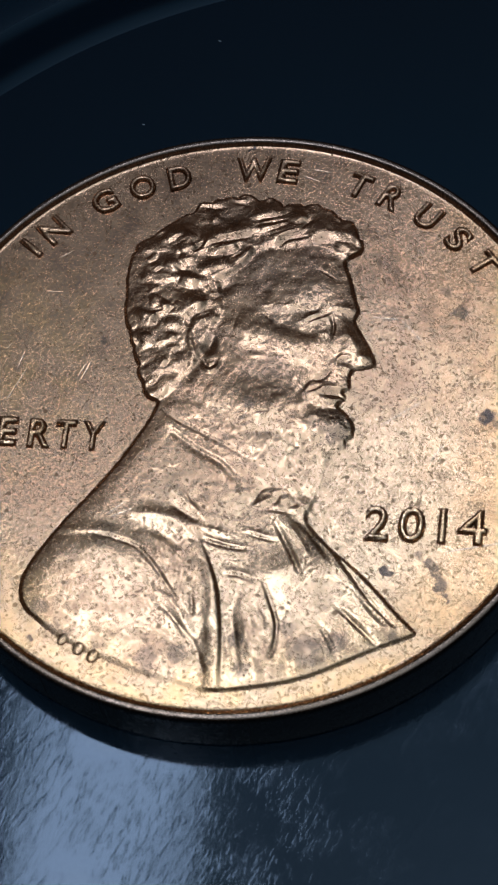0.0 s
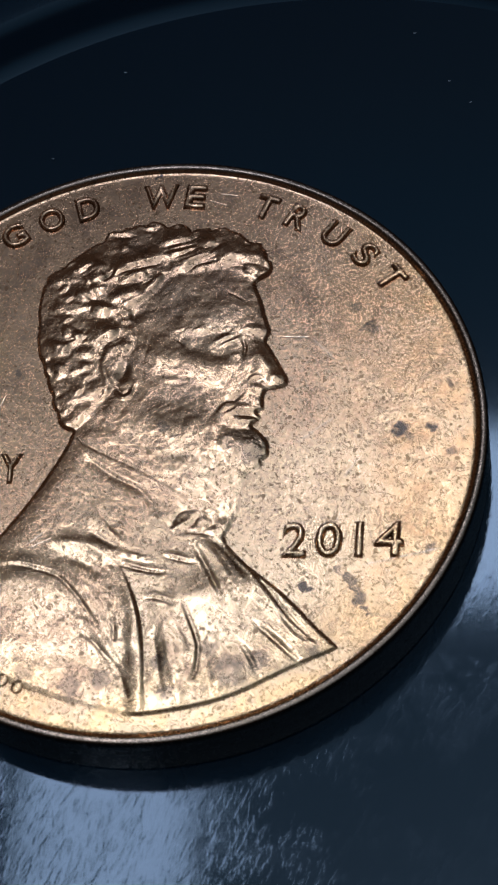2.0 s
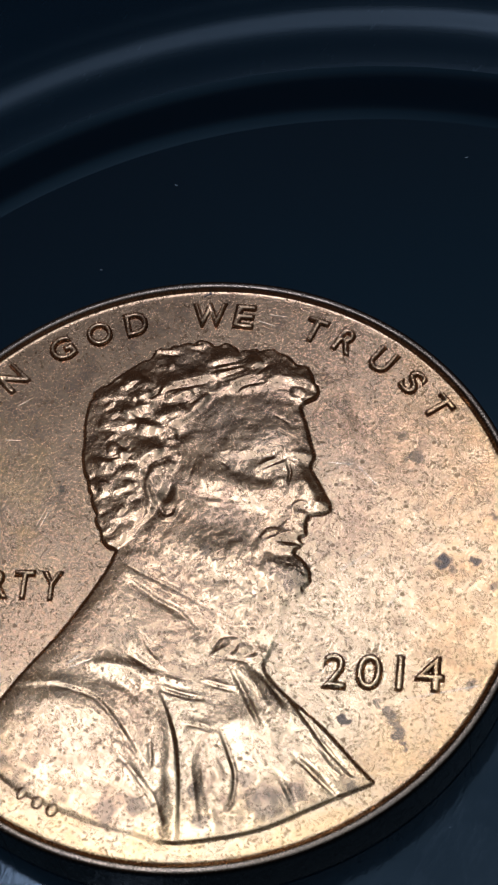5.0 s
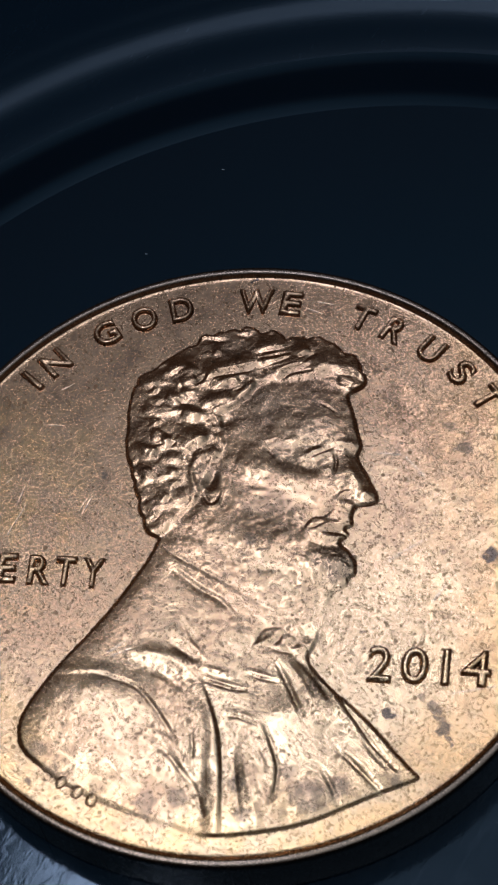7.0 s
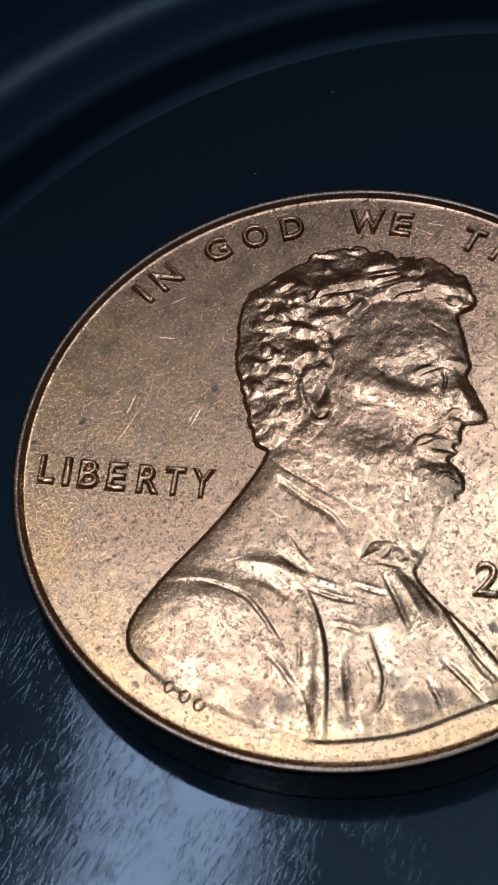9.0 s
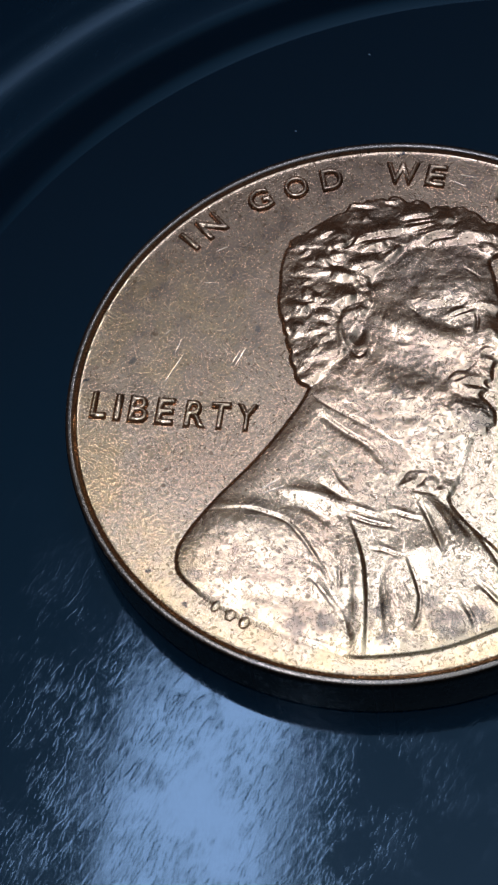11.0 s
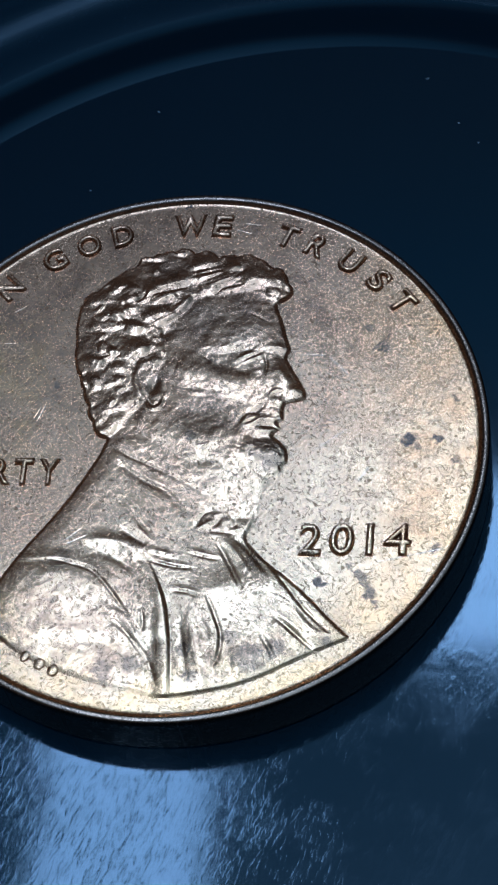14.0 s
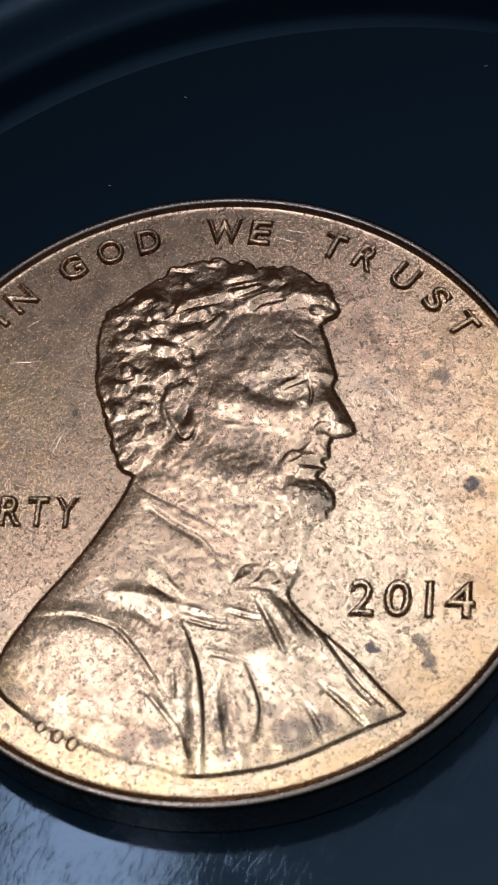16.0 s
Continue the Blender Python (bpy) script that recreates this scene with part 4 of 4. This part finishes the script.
for char, x, wide in zip("2014", (4.23, 5.16, 5.99, 6.80), (0.70, 0.78, 0.25, 0.84)):
    glyph("digit", char, x, -3.40, wide, 1.12, -1.5, coin, 0.028, 0.075)
# worn maker's marks on the cut of the shoulder: plain raised bars
for x, y, wide in ((-3.90, -7.26, 0.13), (-3.45, -7.51, 0.16), (-3.03, -7.71, 0.16)):
    bm = bmesh.new()
    bmesh.ops.create_uvsphere(bm, u_segments=20, v_segments=12, radius=1.0)
    bmesh.ops.transform(bm, matrix=Matrix.Translation((x, y, FIELD + 0.035)) @ Matrix.Rotation(radians(-28), 4, "Z") @ Matrix.Diagonal((wide, 0.20, 0.040, 1)), verts=bm.verts)
    for face in bm.faces:
        face.smooth = True
    bmesh.ops.scale(bm, vec=(MM, MM, MM), verts=bm.verts)
    me = bpy.data.meshes.new("mark")
    bm.to_mesh(me)
    bm.free()
    me.materials.append(COPPER)
    new("mark", me).parent = coin


# ---- lint on the dish floor ----
def lint_fleck(x, y, rng):
    """A short bent fibre lying on the dish floor."""
    L, w, a = rng.uniform(0.06, 0.12), rng.uniform(0.012, 0.019), rng.uniform(-0.5, 0.6)
    verts, faces = [], []
    for k in range(7):
        t = k / 6 - 0.5
        bend = 0.8 * L * t * t
        thin = w * (1.0 - 1.2 * t * t)
        cx, cy = x + math.cos(a) * L * t - math.sin(a) * bend, y + math.sin(a) * L * t + math.cos(a) * bend
        for q in range(6):
            b = q * math.pi / 3
            verts.append((cx - math.sin(a) * thin * math.cos(b), cy + math.cos(a) * thin * math.cos(b), SINK + w * 0.95 + thin * math.sin(b)))
    for k in range(6):
        for q in range(6):
            faces.append((k * 6 + q, k * 6 + (q + 1) % 6, k * 6 + 6 + (q + 1) % 6, k * 6 + 6 + q))
    faces += [(5, 4, 3, 2, 1, 0), (36, 37, 38, 39, 40, 41)]
    return tagged(mesh_object("lint_fleck", verts, faces, DUST), "tiny pale lint fleck lying on the blue dish floor", "lint", "lint flecks in the dish")


lint_rng = random.Random(3)
for x, y in ((-4.15, 11.08), (-2.1, 14.45), (-12.1, 9.4), (8.25, 13.6), (7.15, 15.6), (8.92, 12.73)):
    lint_fleck(x, y, lint_rng)
